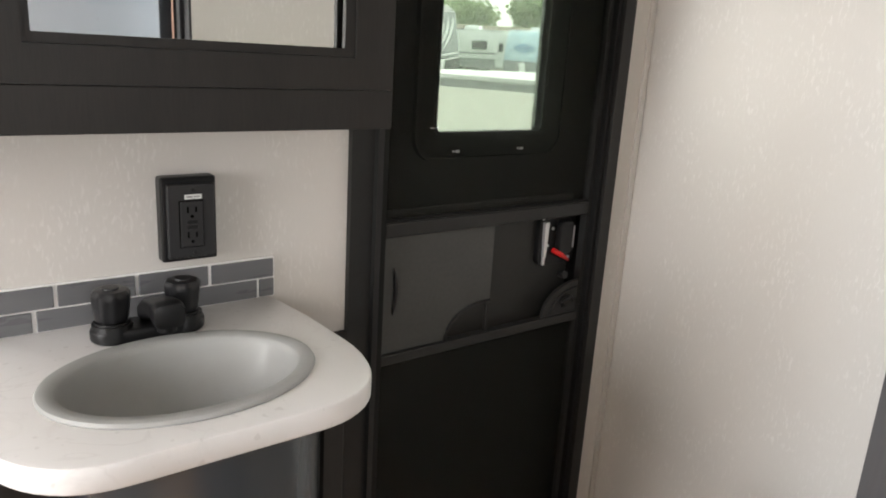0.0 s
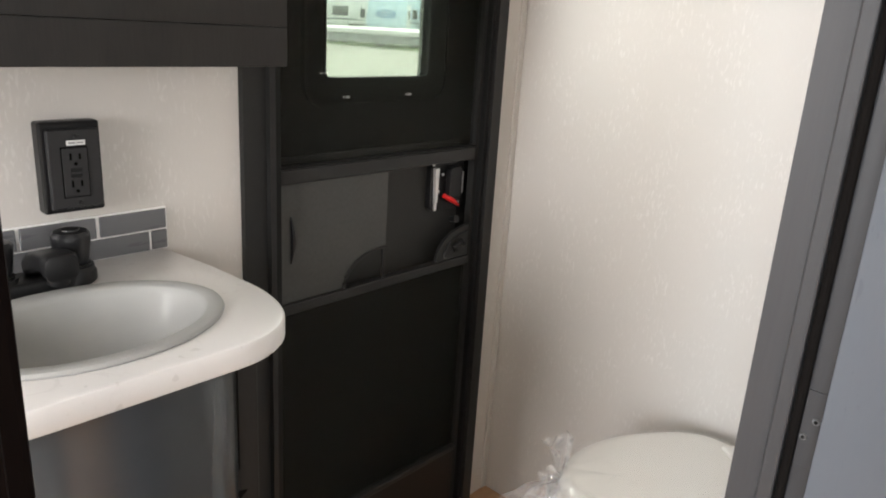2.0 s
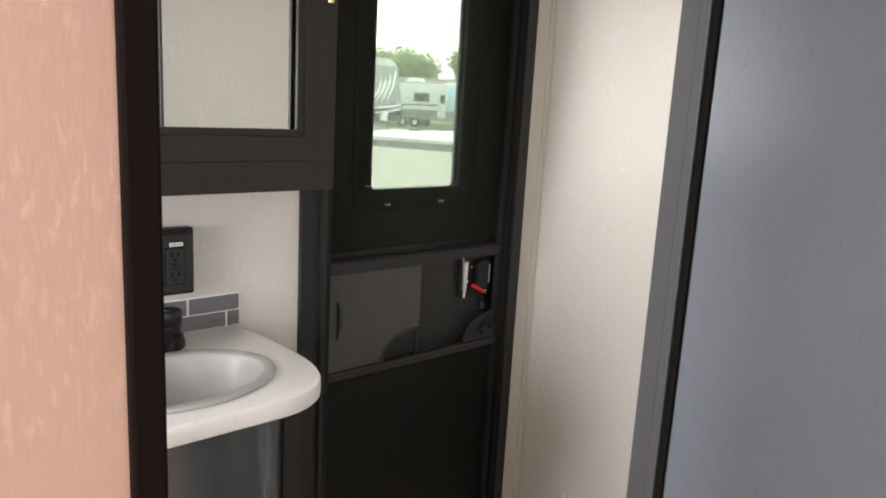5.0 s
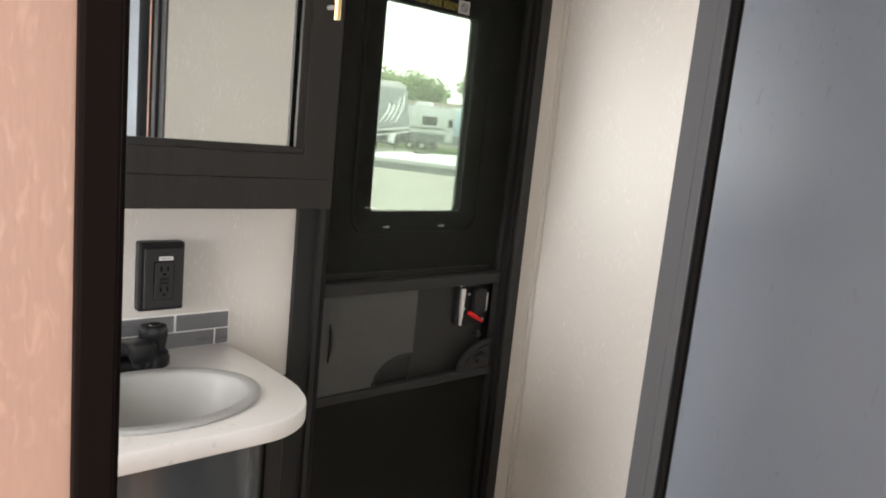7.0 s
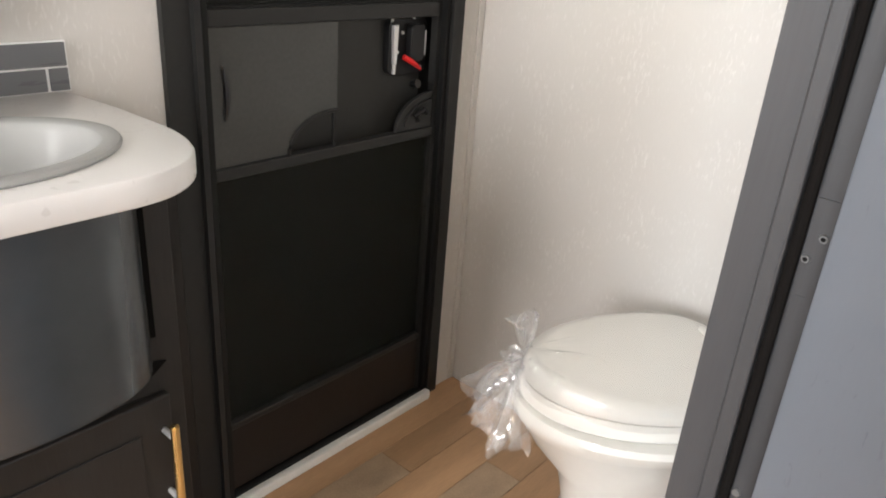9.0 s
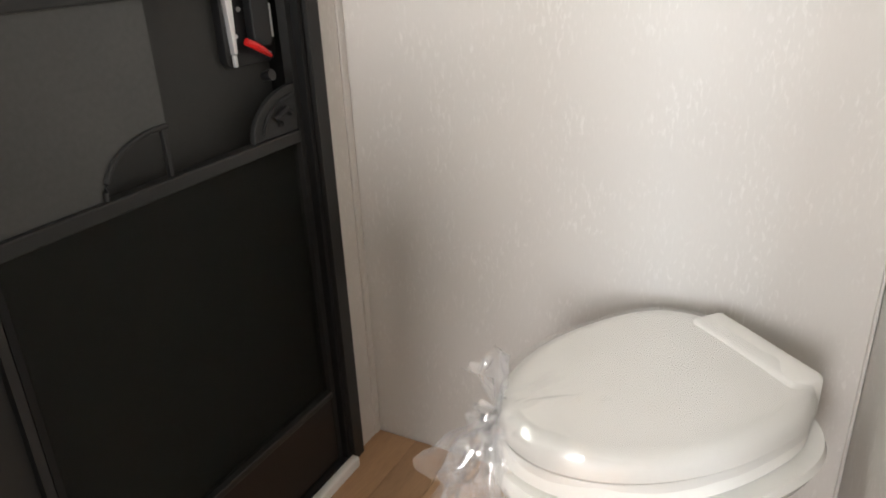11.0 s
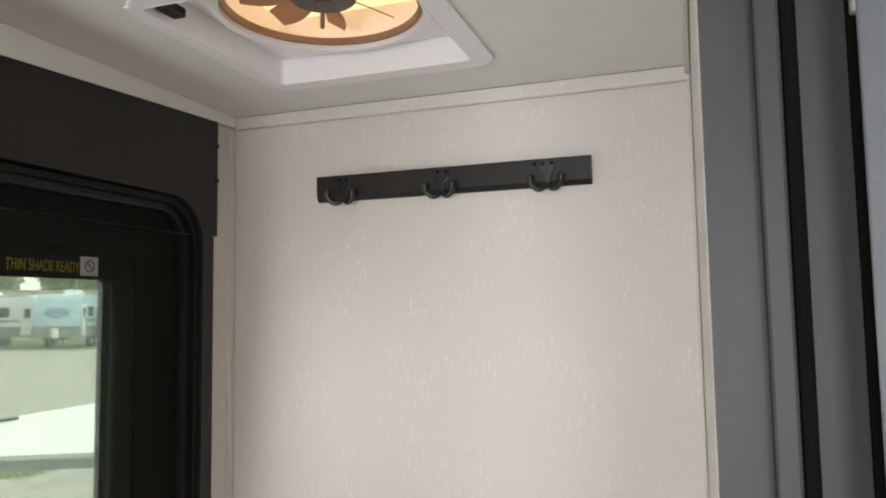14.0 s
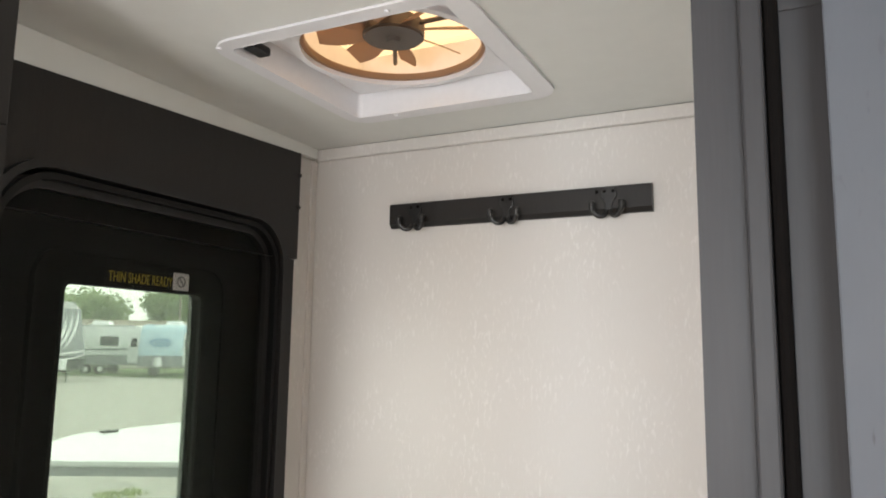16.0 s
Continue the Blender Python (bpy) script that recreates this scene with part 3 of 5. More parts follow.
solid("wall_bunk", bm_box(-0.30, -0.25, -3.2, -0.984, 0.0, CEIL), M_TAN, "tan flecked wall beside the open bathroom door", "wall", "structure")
for nm, bm in (("front", bm_ring(rrect(-2.35, -1.45, 0.92, 1.78, 0.05, n=4), rrect(-2.31, -1.49, 0.96, 1.74, 0.04, n=4), -4.72, -4.685, "x")),
               ("side", bm_ring(rrect(-2.85, -1.15, 0.92, 1.78, 0.05, n=4), rrect(-2.81, -1.19, 0.96, 1.74, 0.04, n=4), -3.22, -3.185))):
    solid("unseen_window_frame_" + nm, bm, M_FRAME, "black frame of an added trailer window out of view", "window frame", "structure")

# lamp rim added out of view to go with the warm fill lamp
lamp = thing("unseen_ceiling_lamp", (-2.05, -1.45, CEIL), "round white ceiling lamp added out of view in the living area", "ceiling lamp")
part("rim", bm_ring(ellipse2 := [(-2.05 + 0.075 * math.cos(k * math.tau / 32), -1.45 + 0.075 * math.sin(k * math.tau / 32)) for k in range(32)],
                    [(-2.05 + (q[0] + 2.05) * 0.8, -1.45 + (q[1] + 1.45) * 0.8) for q in ellipse2], CEIL - 0.018, CEIL - 0.001, "z"), M_FLANGE, lamp, smooth=True)

# ---- bathroom door, standing open outwards ----
HX, HY, TURN = -0.888, -0.9876, -22.0


def leaf_box(u0, u1, w0, w1, z0, z1, bevel=0.0):
    """Box in the leaf's own axes: u along the leaf from the hinge, w through its thickness, the seen face at w = 0."""
    bm = bm_box(w0, w1, -u1, -u0, z0, z1, bevel)
    bmesh.ops.transform(bm, verts=bm.verts, matrix=Matrix.Translation((HX, HY, 0)) @ Matrix.Rotation(radians(TURN), 4, "Z"))
    return bm


bath_door = thing("door_1", (HX, HY, 0.0), "slate-grey wood-grain bathroom door standing open outwards", "door", kind="structure")
leaf = part("door_leaf", leaf_box(0.0, 0.585, 0.0, 0.036, 0.015, DZ - 0.01, 0.0015), M_DOORFACE, bath_door)
for zc, screws in ((0.30, ((-0.9735, -0.018), (-0.982, 0.018))), (0.968, ((-0.9695, -0.008), (-0.9770, 0.009))), (1.802, ((-0.9745, -0.025), (-0.9800, 0.020)))):
    plate = part("hinge_plate", bm_box(-0.8497, -0.8483, -0.9900, -0.9655, zc - 0.036, zc + 0.036, 0.0006), M_JAMB, bath_door, "dark painted hinge leaf screwed to the jamb")
    part("hinge_knuckle", bm_cyl((-0.8600, -0.9945, zc - 0.056), (-0.8600, -0.9945, zc + 0.036), 0.0040, seg=14), M_SILVER, bath_door, "bare metal hinge pin", True)
    for dy, dz in screws:
        part("screw_head", bm_cyl((-0.8497, dy, zc + dz), (-0.8516, dy, zc + dz), 0.0034, 0.0027, 14), M_SCREW, plate, "dull grey screw head")
        part("screw_recess", bm_cyl((-0.8516, dy, zc + dz), (-0.8519, dy, zc + dz), 0.0017, seg=8), M_HOLE, plate)
part("jamb_screw", bm_cyl((-0.848, -0.969, 0.752), (-0.8500, -0.969, 0.752), 0.0040, 0.0032, 14), M_SCREW, bath_door, "dull grey screw head")
part("knob", leaf_box(0.525, 0.565, -0.05, -0.0005, 0.96, 1.0, 0.012), M_SILVER, bath_door, "satin door knob", True)

# ---- screen door ----
SY0, SY1 = -0.004, 0.014
screen = thing("screen_door", (-0.433, 0.0, 0.03), "black aluminium screen door with a smoked sliding hatch, closed", "screen door")
sx0, sx1 = -0.731, -0.139
part("door_frame", bm_sheet_ring(arch(sx0, sx1, 0.032, 1.800, 0.085), arch(sx0 + 0.020, sx1 - 0.018, 0.032, 1.780, 0.068), SY0, SY1), M_FRAME, screen)
for nm, z0, z1 in (("upper_rail", 0.979, 1.008), ("lower_rail", 0.719, 0.741)):
    part(nm, bm_box(sx0 + 0.0205, sx1 - 0.0185, SY0 - 0.004, SY1, z0, z1, 0.003), M_FRAME, screen)
part("rail_bead", bm_box(sx0 + 0.021, sx1 - 0.019, SY0 - 0.002, SY1 - 0.004, 1.0085, 1.013, 0.001), M_RUBBER, screen)
part("kick_plate", bm_box(sx0 + 0.0205, sx1 - 0.0185, SY0 + 0.001, SY1, 0.034, 0.188, 0.002), M_KICK, screen, "dark brown kick plate")
part("kick_rail", bm_box(sx0 + 0.0205, sx1 - 0.0185, SY0 - 0.003, SY1, 0.188, 0.203, 0.003), M_FRAME, screen)
mesh_up = part("upper_mesh", bm_prism(arch(sx0 + 0.021, sx1 - 0.019, 1.0135, 1.779, 0.067), 0.006, 0.0065), M_SCREEN, screen, "fine black fly-screen mesh")
mesh_low = part("lower_mesh", bm_prism(rrect(sx0 + 0.021, sx1 - 0.019, 0.2035, 0.7185, 0.001, n=1), 0.006, 0.0065), M_SCREEN, screen, "fine black fly-screen mesh")
for o in (mesh_up, mesh_low):
    o.visible_shadow = False

# sliding hatch with a quarter-round finger cut-out
hatch_pts = [(-0.7095, 0.7415), (-0.548, 0.7415)]
hatch_pts += [(-0.450 - 0.098 * math.cos(radians(a)), 0.7415 + 0.068 * math.sin(radians(a))) for a in range(6, 91, 7)]
hatch_pts += [(-0.432, 0.812), (-0.432, 0.9785), (-0.7095, 0.9785)]
hatch = part("sliding_hatch", bm_prism(hatch_pts, 0.0005, 0.0045), M_SLIDER, screen, "scuffed smoked-plastic sliding hatch")
arc = [(-0.450 - 0.100 * math.cos(radians(a)), -0.001, 0.7415 + 0.070 * math.sin(radians(a))) for a in range(0, 91, 9)]
part("cutout_lip", bm_tube(arc + [(-0.433, -0.001, 0.8115)], 0.0042, 8), M_FRAME, hatch, smooth=True)
part("edge_rib", bm_box(-0.4445, -0.4375, -0.004, 0.003, 0.742, 0.812, 0.001), M_FRAME, hatch)
part("finger_pull", bm_tube([(-0.684 + 0.006 * math.sin(math.pi * k / 10), -0.003, 0.823 + 0.0094 * k) for k in range(11)], [0.0015 + 0.0045 * math.sin(math.pi * k / 10) for k in range(11)], 8), M_KNOB, hatch, smooth=True)

# quarter-round corner pull of the screen door
q_pts = [(-0.1580, 0.7415)] + [(-0.1580 - 0.112 * math.sin(radians(a)), 0.7415 + 0.078 * math.cos(radians(a))) for a in range(0, 91, 6)]
pull = part("corner_pull", bm_prism(q_pts, -0.004, 0.006, bevel=0.002), M_FRAME, screen)
q_in = [(-0.1580 - 0.09 * math.sin(radians(a)), -0.0055, 0.7435 + 0.060 * math.cos(radians(a))) for a in range(4, 87, 6)]
part("rib", bm_tube(q_in, 0.0028, 8), M_BLKPL, pull, smooth=True)
part("latch_wing", bm_tube([(-0.178, -0.006, 0.775), (-0.196, -0.014, 0.785), (-0.214, -0.008, 0.772), (-0.205, -0.006, 0.760)], 0.006, 8), M_BLKPL, pull, smooth=True)
part("latch_knob", bm_cyl((-0.226, -0.002, 0.842), (-0.226, -0.020, 0.846), 0.007, 0.009, 14), M_BLKPL, screen, smooth=True)

# ---- main entry door behind the screen ----
DY0, DY1 = 0.046, 0.078
WX0, WX1, WZ0, WZ1 = -0.575, -0.292, 1.169, 1.652
entry = thing("door_2", (-0.433, DY0, 0.0), "black trailer entry door with a tall window, closed behind its screen", "door", kind="structure")
part("door_leaf", bm_ring(rrect(-0.752, -0.108, -0.003, 1.832, 0.09, 0.01), rrect(WX0 - 0.012, WX1 + 0.012, WZ0 - 0.012, WZ1 + 0.012, 0.018), DY0, DY1), M_SKIN, entry)
wf = part("window_frame", bm_ring(rrect(WX0 - 0.045, WX1 + 0.060, WZ0 - 0.052, WZ1 + 0.050, 0.045), rrect(WX0, WX1, WZ0, WZ1, 0.012), DY0 - 0.008, DY0 + 0.010), M_WINFRAME, entry, "black plastic window frame", True)
part("frame_lip", bm_ring(rrect(WX0 - 0.050, WX1 + 0.065, WZ0 - 0.057, WZ1 + 0.055, 0.05), rrect(WX0 - 0.043, WX1 + 0.058, WZ0 - 0.050, WZ1 + 0.048, 0.043), DY0 - 0.012, DY0), M_SKIN, wf, smooth=True)
part("glazing_bead", bm_ring(rrect(WX0 - 0.004, WX1 + 0.006, WZ0 - 0.004, WZ1 + 0.004, 0.014), rrect(WX0 + 0.0005, WX1 - 0.0005, WZ0 + 0.0005, WZ1 - 0.0005, 0.012), DY0 - 0.012, DY0 - 0.006), M_RUBBER, wf, smooth=True)
pane = part("pane", bm_prism(rrect(WX0 - 0.006, WX1 + 0.006, WZ0 - 0.006, WZ1 + 0.006, 0.012), DY0 + 0.012, DY0 + 0.017), M_GLASS, entry, "slightly green window pane")
pane.visible_shadow = False
for cx, cz in ((-0.518, 1.131), (-0.344, 1.132), (-0.575, 1.178)):
    clip = part("clip", bm_box(cx - 0.004, cx + 0.004, DY0 - 0.012, DY0 - 0.0085, cz - 0.0025, cz + 0.0025, 0.0008), M_LABEL, wf, "small white retaining clip")
    part("clip_tail", bm_box(cx - 0.012, cx - 0.0075, DY0 - 0.011, DY0 - 0.0085, cz - 0.0015, cz + 0.0015), M_LABEL, wf)

# sticker above the pane
sticker = thing("sticker", (-0.41, DY0 - 0.009, 1.660), "black sticker with yellow lettering above the window pane", "sticker")
part("backing", bm_box(-0.503, -0.320, DY0 - 0.0092, DY0 - 0.0083, 1.6535, 1.692), M_SKIN, sticker)
fc = bpy.data.curves.new("lettering", "FONT")
fc.body, fc.size, fc.align_x, fc.align_y, fc.extrude = "THIN SHADE READY", 0.0235, "LEFT", "BOTTOM", 0.0002
fo = bpy.data.objects.new("lettering", fc)
scene.collection.objects.link(fo)
bpy.context.view_layer.update()
fm = bpy.data.meshes.new_from_object(fo)
bpy.data.objects.remove(fo)
wid = max(v.co.x for v in fm.vertices)
fm.transform(Matrix.Translation((-0.497, DY0 - 0.0096, 1.6570)) @ Matrix.Rotation(radians(90), 4, "X") @ Matrix.Diagonal((0.135 / wid, 1.05, 1, 1)))
fm.materials.append(M_YELLOW)
lt = new("lettering", fm)
lt.parent = sticker
lt.matrix_parent_inverse = Matrix.Translation(sticker.location).inverted()
lg = part("logo_field", bm_box(-0.3605, -0.3240, DY0 - 0.0104, DY0 - 0.0093, 1.6575, 1.6885), M_LABEL, sticker, "white square with a round mark")
part("round_mark", bm_ring([(-0.3422 + 0.0105 * math.cos(k * math.tau / 28), 1.673 + 0.0105 * math.sin(k * math.tau / 28)) for k in range(28)],
                           [(-0.3422 + 0.0075 * math.cos(k * math.tau / 28), 1.673 + 0.0075 * math.sin(k * math.tau / 28)) for k in range(28)], DY0 - 0.0110, DY0 - 0.0105), M_GREYINK, lg)
part("slash", bm_tube([(-0.3475, DY0 - 0.0108, 1.679), (-0.3369, DY0 - 0.0108, 1.667)], 0.0018, 6), M_GREYINK, lg)

LY = DY0 - 0.012
# lock seen in the gap beside the hatch
# panel added so the skin round the lock looks directly lit
part("lit_skin_panel", bm_box(-0.712, -0.1575, DY0 - 0.003, DY0 - 0.0004, 0.70, 1.02), M_SKINLIT, entry, "door skin made lighter where it is lit behind the hatch")
lock = part("lock_plate", bm_prism(rrect(-0.27, -0.154, 0.858, 0.972, 0.016, n=5), LY - 0.006, DY0 - 0.0005, bevel=0.001), M_BLKPL, entry, "black lock plate with a red latch")
part("lever_plate", bm_prism([(-0.2605, 0.880), (-0.2535, 0.880), (-0.2505, 0.962), (-0.2645, 0.962)], LY - 0.016, LY - 0.006, "y", 0.0015), M_SILVER, lock, "bare zinc lever plate")
part("lever_tip", bm_box(-0.2605, -0.2535, LY - 0.014, LY - 0.007, 0.860, 0.8795, 0.002), M_SILVER, lock)
part("paddle", bm_prism(rrect(-0.22, -0.178, 0.884, 0.962, 0.010, n=4), LY - 0.024, LY - 0.006, bevel=0.003), M_BLKPL, lock)
part("paddle_edge", bm_box(-0.1775, -0.17, LY - 0.020, LY - 0.007, 0.896, 0.948, 0.001), M_SILVER, lock)
part("red_latch", bm_tube([(-0.238, LY - 0.020, 0.897), (-0.222, LY - 0.026, 0.888), (-0.204, LY - 0.026, 0.878), (-0.186, LY - 0.022, 0.868)], [0.006, 0.0065, 0.0055, 0.003], 10), M_RED, lock, "red plastic latch lever", True)
for cx, cz in ((-0.263, 0.970), (-0.198, 0.974), (-0.244, 0.905), (-0.172, 0.870), (-0.23, 0.944)):
    part("rivet", bm_cyl((cx, LY - 0.006, cz), (cx, LY - 0.009, cz), 0.004, 0.003, 12), M_SILVER, lock)

# ---- vanity ----
VCX, VCY, ZC = -1.157, -0.237, 0.903
FY = -0.300
vanity = thing("vanity_cabinet", (-1.17, -0.15, 0.0), "black vanity cabinet with a glossy bowed front panel", "vanity cabinet")
part("body", bm_box(-1.398, -0.962, FY + 0.018, -0.002, 0.0, 0.770), M_BLACK, vanity)
for x0, x1 in ((-1.398, -1.383), (-0.977, -0.962)):
    part("side_panel", bm_box(x0, x1, FY + 0.018, -0.002, 0.7705, 0.8705), M_BLACK, vanity)
part("face_frame", bm_box(-1.400, -0.957, FY, FY + 0.0175, 0.0, 0.8705, 0.002), M_BLACK, vanity)
bow_out = [(VCX + 0.150 * math.cos(radians(a)), FY + 0.0 - 0.088 * math.sin(radians(a)) ** 0.75) for a in range(0, 181, 5)]
bow_in = [(VCX + 0.143 * math.cos(radians(a)), FY + 0.0 - 0.080 * math.sin(radians(a)) ** 0.75) for a in range(180, -1, -5)]
part("bow_panel", bm_prism(bow_out + bow_in, 0.634, 0.8702, "z"), M_BOW, vanity, "glossy black bowed panel", True)
part("bow_edge", bm_prism([(q[0], q[1] + 0.002) for q in bow_out], 0.631, 0.6335, "z"), M_BLKPL, vanity)
part("filler_panel", bm_box(-0.9565, -0.7905, -0.014, -0.001, 0.0, 0.812), M_BLACK, vanity)
part("side_slot", bm_box(-1.0055, -0.990, FY - 0.002, FY - 0.0004, 0.655, 0.870), M_HOLE, vanity, "dark gap beside the bowed panel")
part("recess", bm_prism([(-1.035, 0.607), (-1.000, 0.622), (-0.979, 0.616), (-1.006, 0.596), (-1.030, 0.596)], FY - 0.0025, FY - 0.0004), M_HOLE, vanity)
vdoor = part("cabinet_door", bm_box(-1.370, -0.985, FY - 0.016, FY - 0.0005, 0.055, 0.575, 0.003), M_BLACK, vanity)
part("door_panel", bm_box(-1.325, -1.030, FY - 0.019, FY - 0.0165, 0.10, 0.53, 0.0015), M_BLACK, vdoor)


def bar_handle(x, y_face, z0, z1, parent, gap=0.028):
    h = part("handle", bm_cyl((x, y_face - gap, z0), (x, y_face - gap, z1), 0.0058, seg=18, bevel=0.001), M_BRASS, parent, "brushed brass bar handle", True)
    for z in (z0 + 0.022, z1 - 0.022):
        part("standoff", bm_cyl((x, y_face, z), (x, y_face - gap, z), 0.0042, seg=14), M_SILVER, h, smooth=True)


bar_handle(-0.998, FY - 0.016, 0.400, 0.545, vdoor)

# worktop: rounded front corners, slightly tapered sides, an oval hole for the basin
def worktop_outline(inset=0.0):
    rx, ry, y0 = 0.135, 0.175, -0.403 + inset
    x0, x1 = -1.397 + inset, -0.917 - inset

    def turn(cx, sx, angles):
        return [(cx + sx * rx * abs(math.cos(radians(a))) ** 0.85, y0 + ry - ry * abs(math.sin(radians(a))) ** 0.85) for a in angles]

    pts = [(-0.934 - inset, -0.0015), (-0.921 - inset, -0.12)]
    pts += turn(x1 - rx, 1, range(0, 91, 6)) + turn(x0 + rx, -1, range(90, -1, -6))
    return pts + [(-1.393 + inset, -0.12), (-1.380 + inset, -0.0015)]


def dense(pts, n):
    """The outline again with n points, evenly by angle round the basin's middle."""
    out = []
    for k in range(n):
        a = k * math.tau / n
        d = Vector((math.cos(a), math.sin(a)))
        best = None
        for q, w in zip(pts, pts[1:] + pts[:1]):
            q, w = Vector(q) - Vector((VCX, VCY)), Vector(w) - Vector((VCX, VCY))
            e = w - q
            den = d.x * -e.y + d.y * e.x
            if abs(den) < 1e-9:
                continue
            t = (q.x * -e.y + q.y * e.x) / den
            s = (d.x * q.y - d.y * q.x) / den
            if t > 0 and -1e-6 <= s <= 1 + 1e-6 and (best is None or t < best):
                best = t
        out.append((VCX + d.x * best, VCY + d.y * best))
    return out


N = 96
hole = [(VCX + 0.162 * math.cos(k * math.tau / N), VCY + 0.119 * math.sin(k * math.tau / N)) for k in range(N)]
edge0, edge1, edge2 = dense(worktop_outline(0.0055), N), dense(worktop_outline(0.0018), N), dense(worktop_outline(), N)
loops = [[(x, y, ZC - 0.032) for x, y in hole], [(x, y, ZC - 0.032) for x, y in edge1], [(x, y, ZC - 0.029) for x, y in edge2], [(x, y, ZC - 0.005) for x, y in edge2],
         [(x, y, ZC - 0.0015) for x, y in edge1], [(x, y, ZC) for x, y in edge0], [(x, y, ZC) for x, y in hole], [(x, y, ZC - 0.032) for x, y in hole]]
worktop = thing("worktop", (-1.157, -0.2, ZC - 0.032), "white marbled laminate worktop with rounded corners", "worktop")
part("top_sheet", bm_loft(loops[4:], False, False), M_COUNTER, worktop, smooth=True)
part("edge_band", bm_loft(loops[1:5], False, False), M_COUNTER, worktop, smooth=True)
part("underside", bm_loft(loops[:2], False, False), M_COUNTER, worktop)

basin = thing("wash_basin", (VCX, VCY, ZC), "grey oval plastic drop-in basin in the worktop", "wash basin")
prof = ((0.172, 0.128, 0.0005), (0.173, 0.129, 0.0035), (0.171, 0.127, 0.0068), (0.166, 0.122, 0.0082), (0.153, 0.1075, 0.0058), (0.150, 0.1045, 0.0035), (0.1475, 0.102, -0.004), (0.142, 0.097, -0.024), (0.131, 0.088, -0.048),
        (0.112, 0.074, -0.068), (0.088, 0.058, -0.080), (0.055, 0.038, -0.087), (0.024, 0.022, -0.090))
part("bowl", bm_loft([ellipse(VCX, VCY, a, b, ZC + z) for a, b, z in prof], False, True), M_SINK, basin, "", True)
part("drain", bm_ring([(VCX + 0.024 * math.cos(k * math.tau / 32), VCY + 0.024 * math.sin(k * math.tau / 32)) for k in range(32)],
                      [(VCX + 0.015 * math.cos(k * math.tau / 32), VCY + 0.015 * math.sin(k * math.tau / 32)) for k in range(32)], ZC - 0.0910, ZC - 0.0875, "z"), M_SINK, basin, smooth=True)
part("plug", bm_cyl((VCX, VCY, ZC - 0.0895), (VCX, VCY, ZC - 0.085), 0.014, 0.012, 24), M_BLKPL, basin, smooth=True)

# faucet
tap = thing("faucet", (-1.150, -0.075, ZC), "black two-handle faucet behind the basin", "faucet")
FYC = -0.075
base_pts = rrect(-1.236, -1.077, FYC - 0.027, FYC + 0.027, 0.0268, n=10)
part("base", bm_prism(base_pts, ZC + 0.0003, ZC + 0.020, "z", 0.005), M_BLKPL, tap, smooth=True)
for hx in (-1.206, -1.107):
    part("collar", bm_cyl((hx, FYC, ZC + 0.0004), (hx, FYC, ZC + 0.029), 0.0295, 0.0265, 32, 0.003), M_BLKPL, tap, smooth=True)
    star = [[(hx + r * (1 + 0.035 * math.cos(8 * k * math.tau / 64)) * math.cos(k * math.tau / 64), FYC + r * (1 + 0.035 * math.cos(8 * k * math.tau / 64)) * math.sin(k * math.tau / 64), ZC + z)
             for k in range(64)] for r, z in ((0.019, 0.028), (0.0220, 0.033), (0.0255, 0.062), (0.0255, 0.070), (0.0215, 0.0750), (0.010, 0.0762))]
    kn = part("handle", bm_loft(star), M_KNOB, tap, "gloss black fluted knob", True)
    part("cap", bm_cyl((hx, FYC, ZC + 0.0752), (hx, FYC, ZC + 0.0780), 0.012, 0.011, 24), M_BLKPL, kn, smooth=True)
spx = -1.148


def squircle(cx, y, cz, w, h, n=28):
    """Upright rounded-box outline across the spout."""
    return [(cx + w * math.copysign(abs(math.cos(a)) ** 0.55, math.cos(a)), y, cz + h * math.copysign(abs(math.sin(a)) ** 0.55, math.sin(a))) for a in [j * math.tau / n for j in range(n)]]


sp_loops = [squircle(spx, FYC + dy, ZC + z, w, h) for dy, z, w, h in ((0.018, 0.026, 0.014, 0.006), (0.012, 0.032, 0.021, 0.014), (-0.006, 0.040, 0.022, 0.017), (-0.030, 0.049, 0.022, 0.014), (-0.054, 0.053, 0.0225, 0.0145),
                                                                      (-0.068, 0.051, 0.0225, 0.018), (-0.076, 0.049, 0.0205, 0.017), (-0.078, 0.048, 0.015, 0.012))]
part("spout", bm_loft(sp_loops), M_BLKPL, tap, "black plastic spout", True)
part("aerator", bm_cyl((spx, FYC - 0.058, ZC + 0.042), (spx, FYC - 0.058, ZC + 0.022), 0.0145, 0.0135, 24, 0.002), M_BLKPL, tap, smooth=True)

# outlet
ox0, ox1, oz0, oz1 = -1.119, -1.035, 0.990, 1.121
outlet = thing("wall_outlet", (-1.077, 0.0, oz0), "black surface-mounted GFCI outlet on the wall", "wall outlet")
part("box", bm_box(ox0, ox1, -0.026, -0.0005, oz0, oz1, 0.004), M_BLKPL, outlet)
plate = part("cover_plate", bm_box(ox0 + 0.007, ox1 - 0.005, -0.0345, -0.0262, oz0 + 0.007, oz1 - 0.010, 0.0025), M_OUTLET, outlet)
part("recess", bm_box(-1.0955, -1.0585, -0.0350, -0.0346, 1.0135, 1.0865), M_HOLE, plate)
dev = part("receptacle", bm_box(-1.094, -1.060, -0.0375, -0.0351, 1.015, 1.085, 0.001), M_OUTLET, outlet)
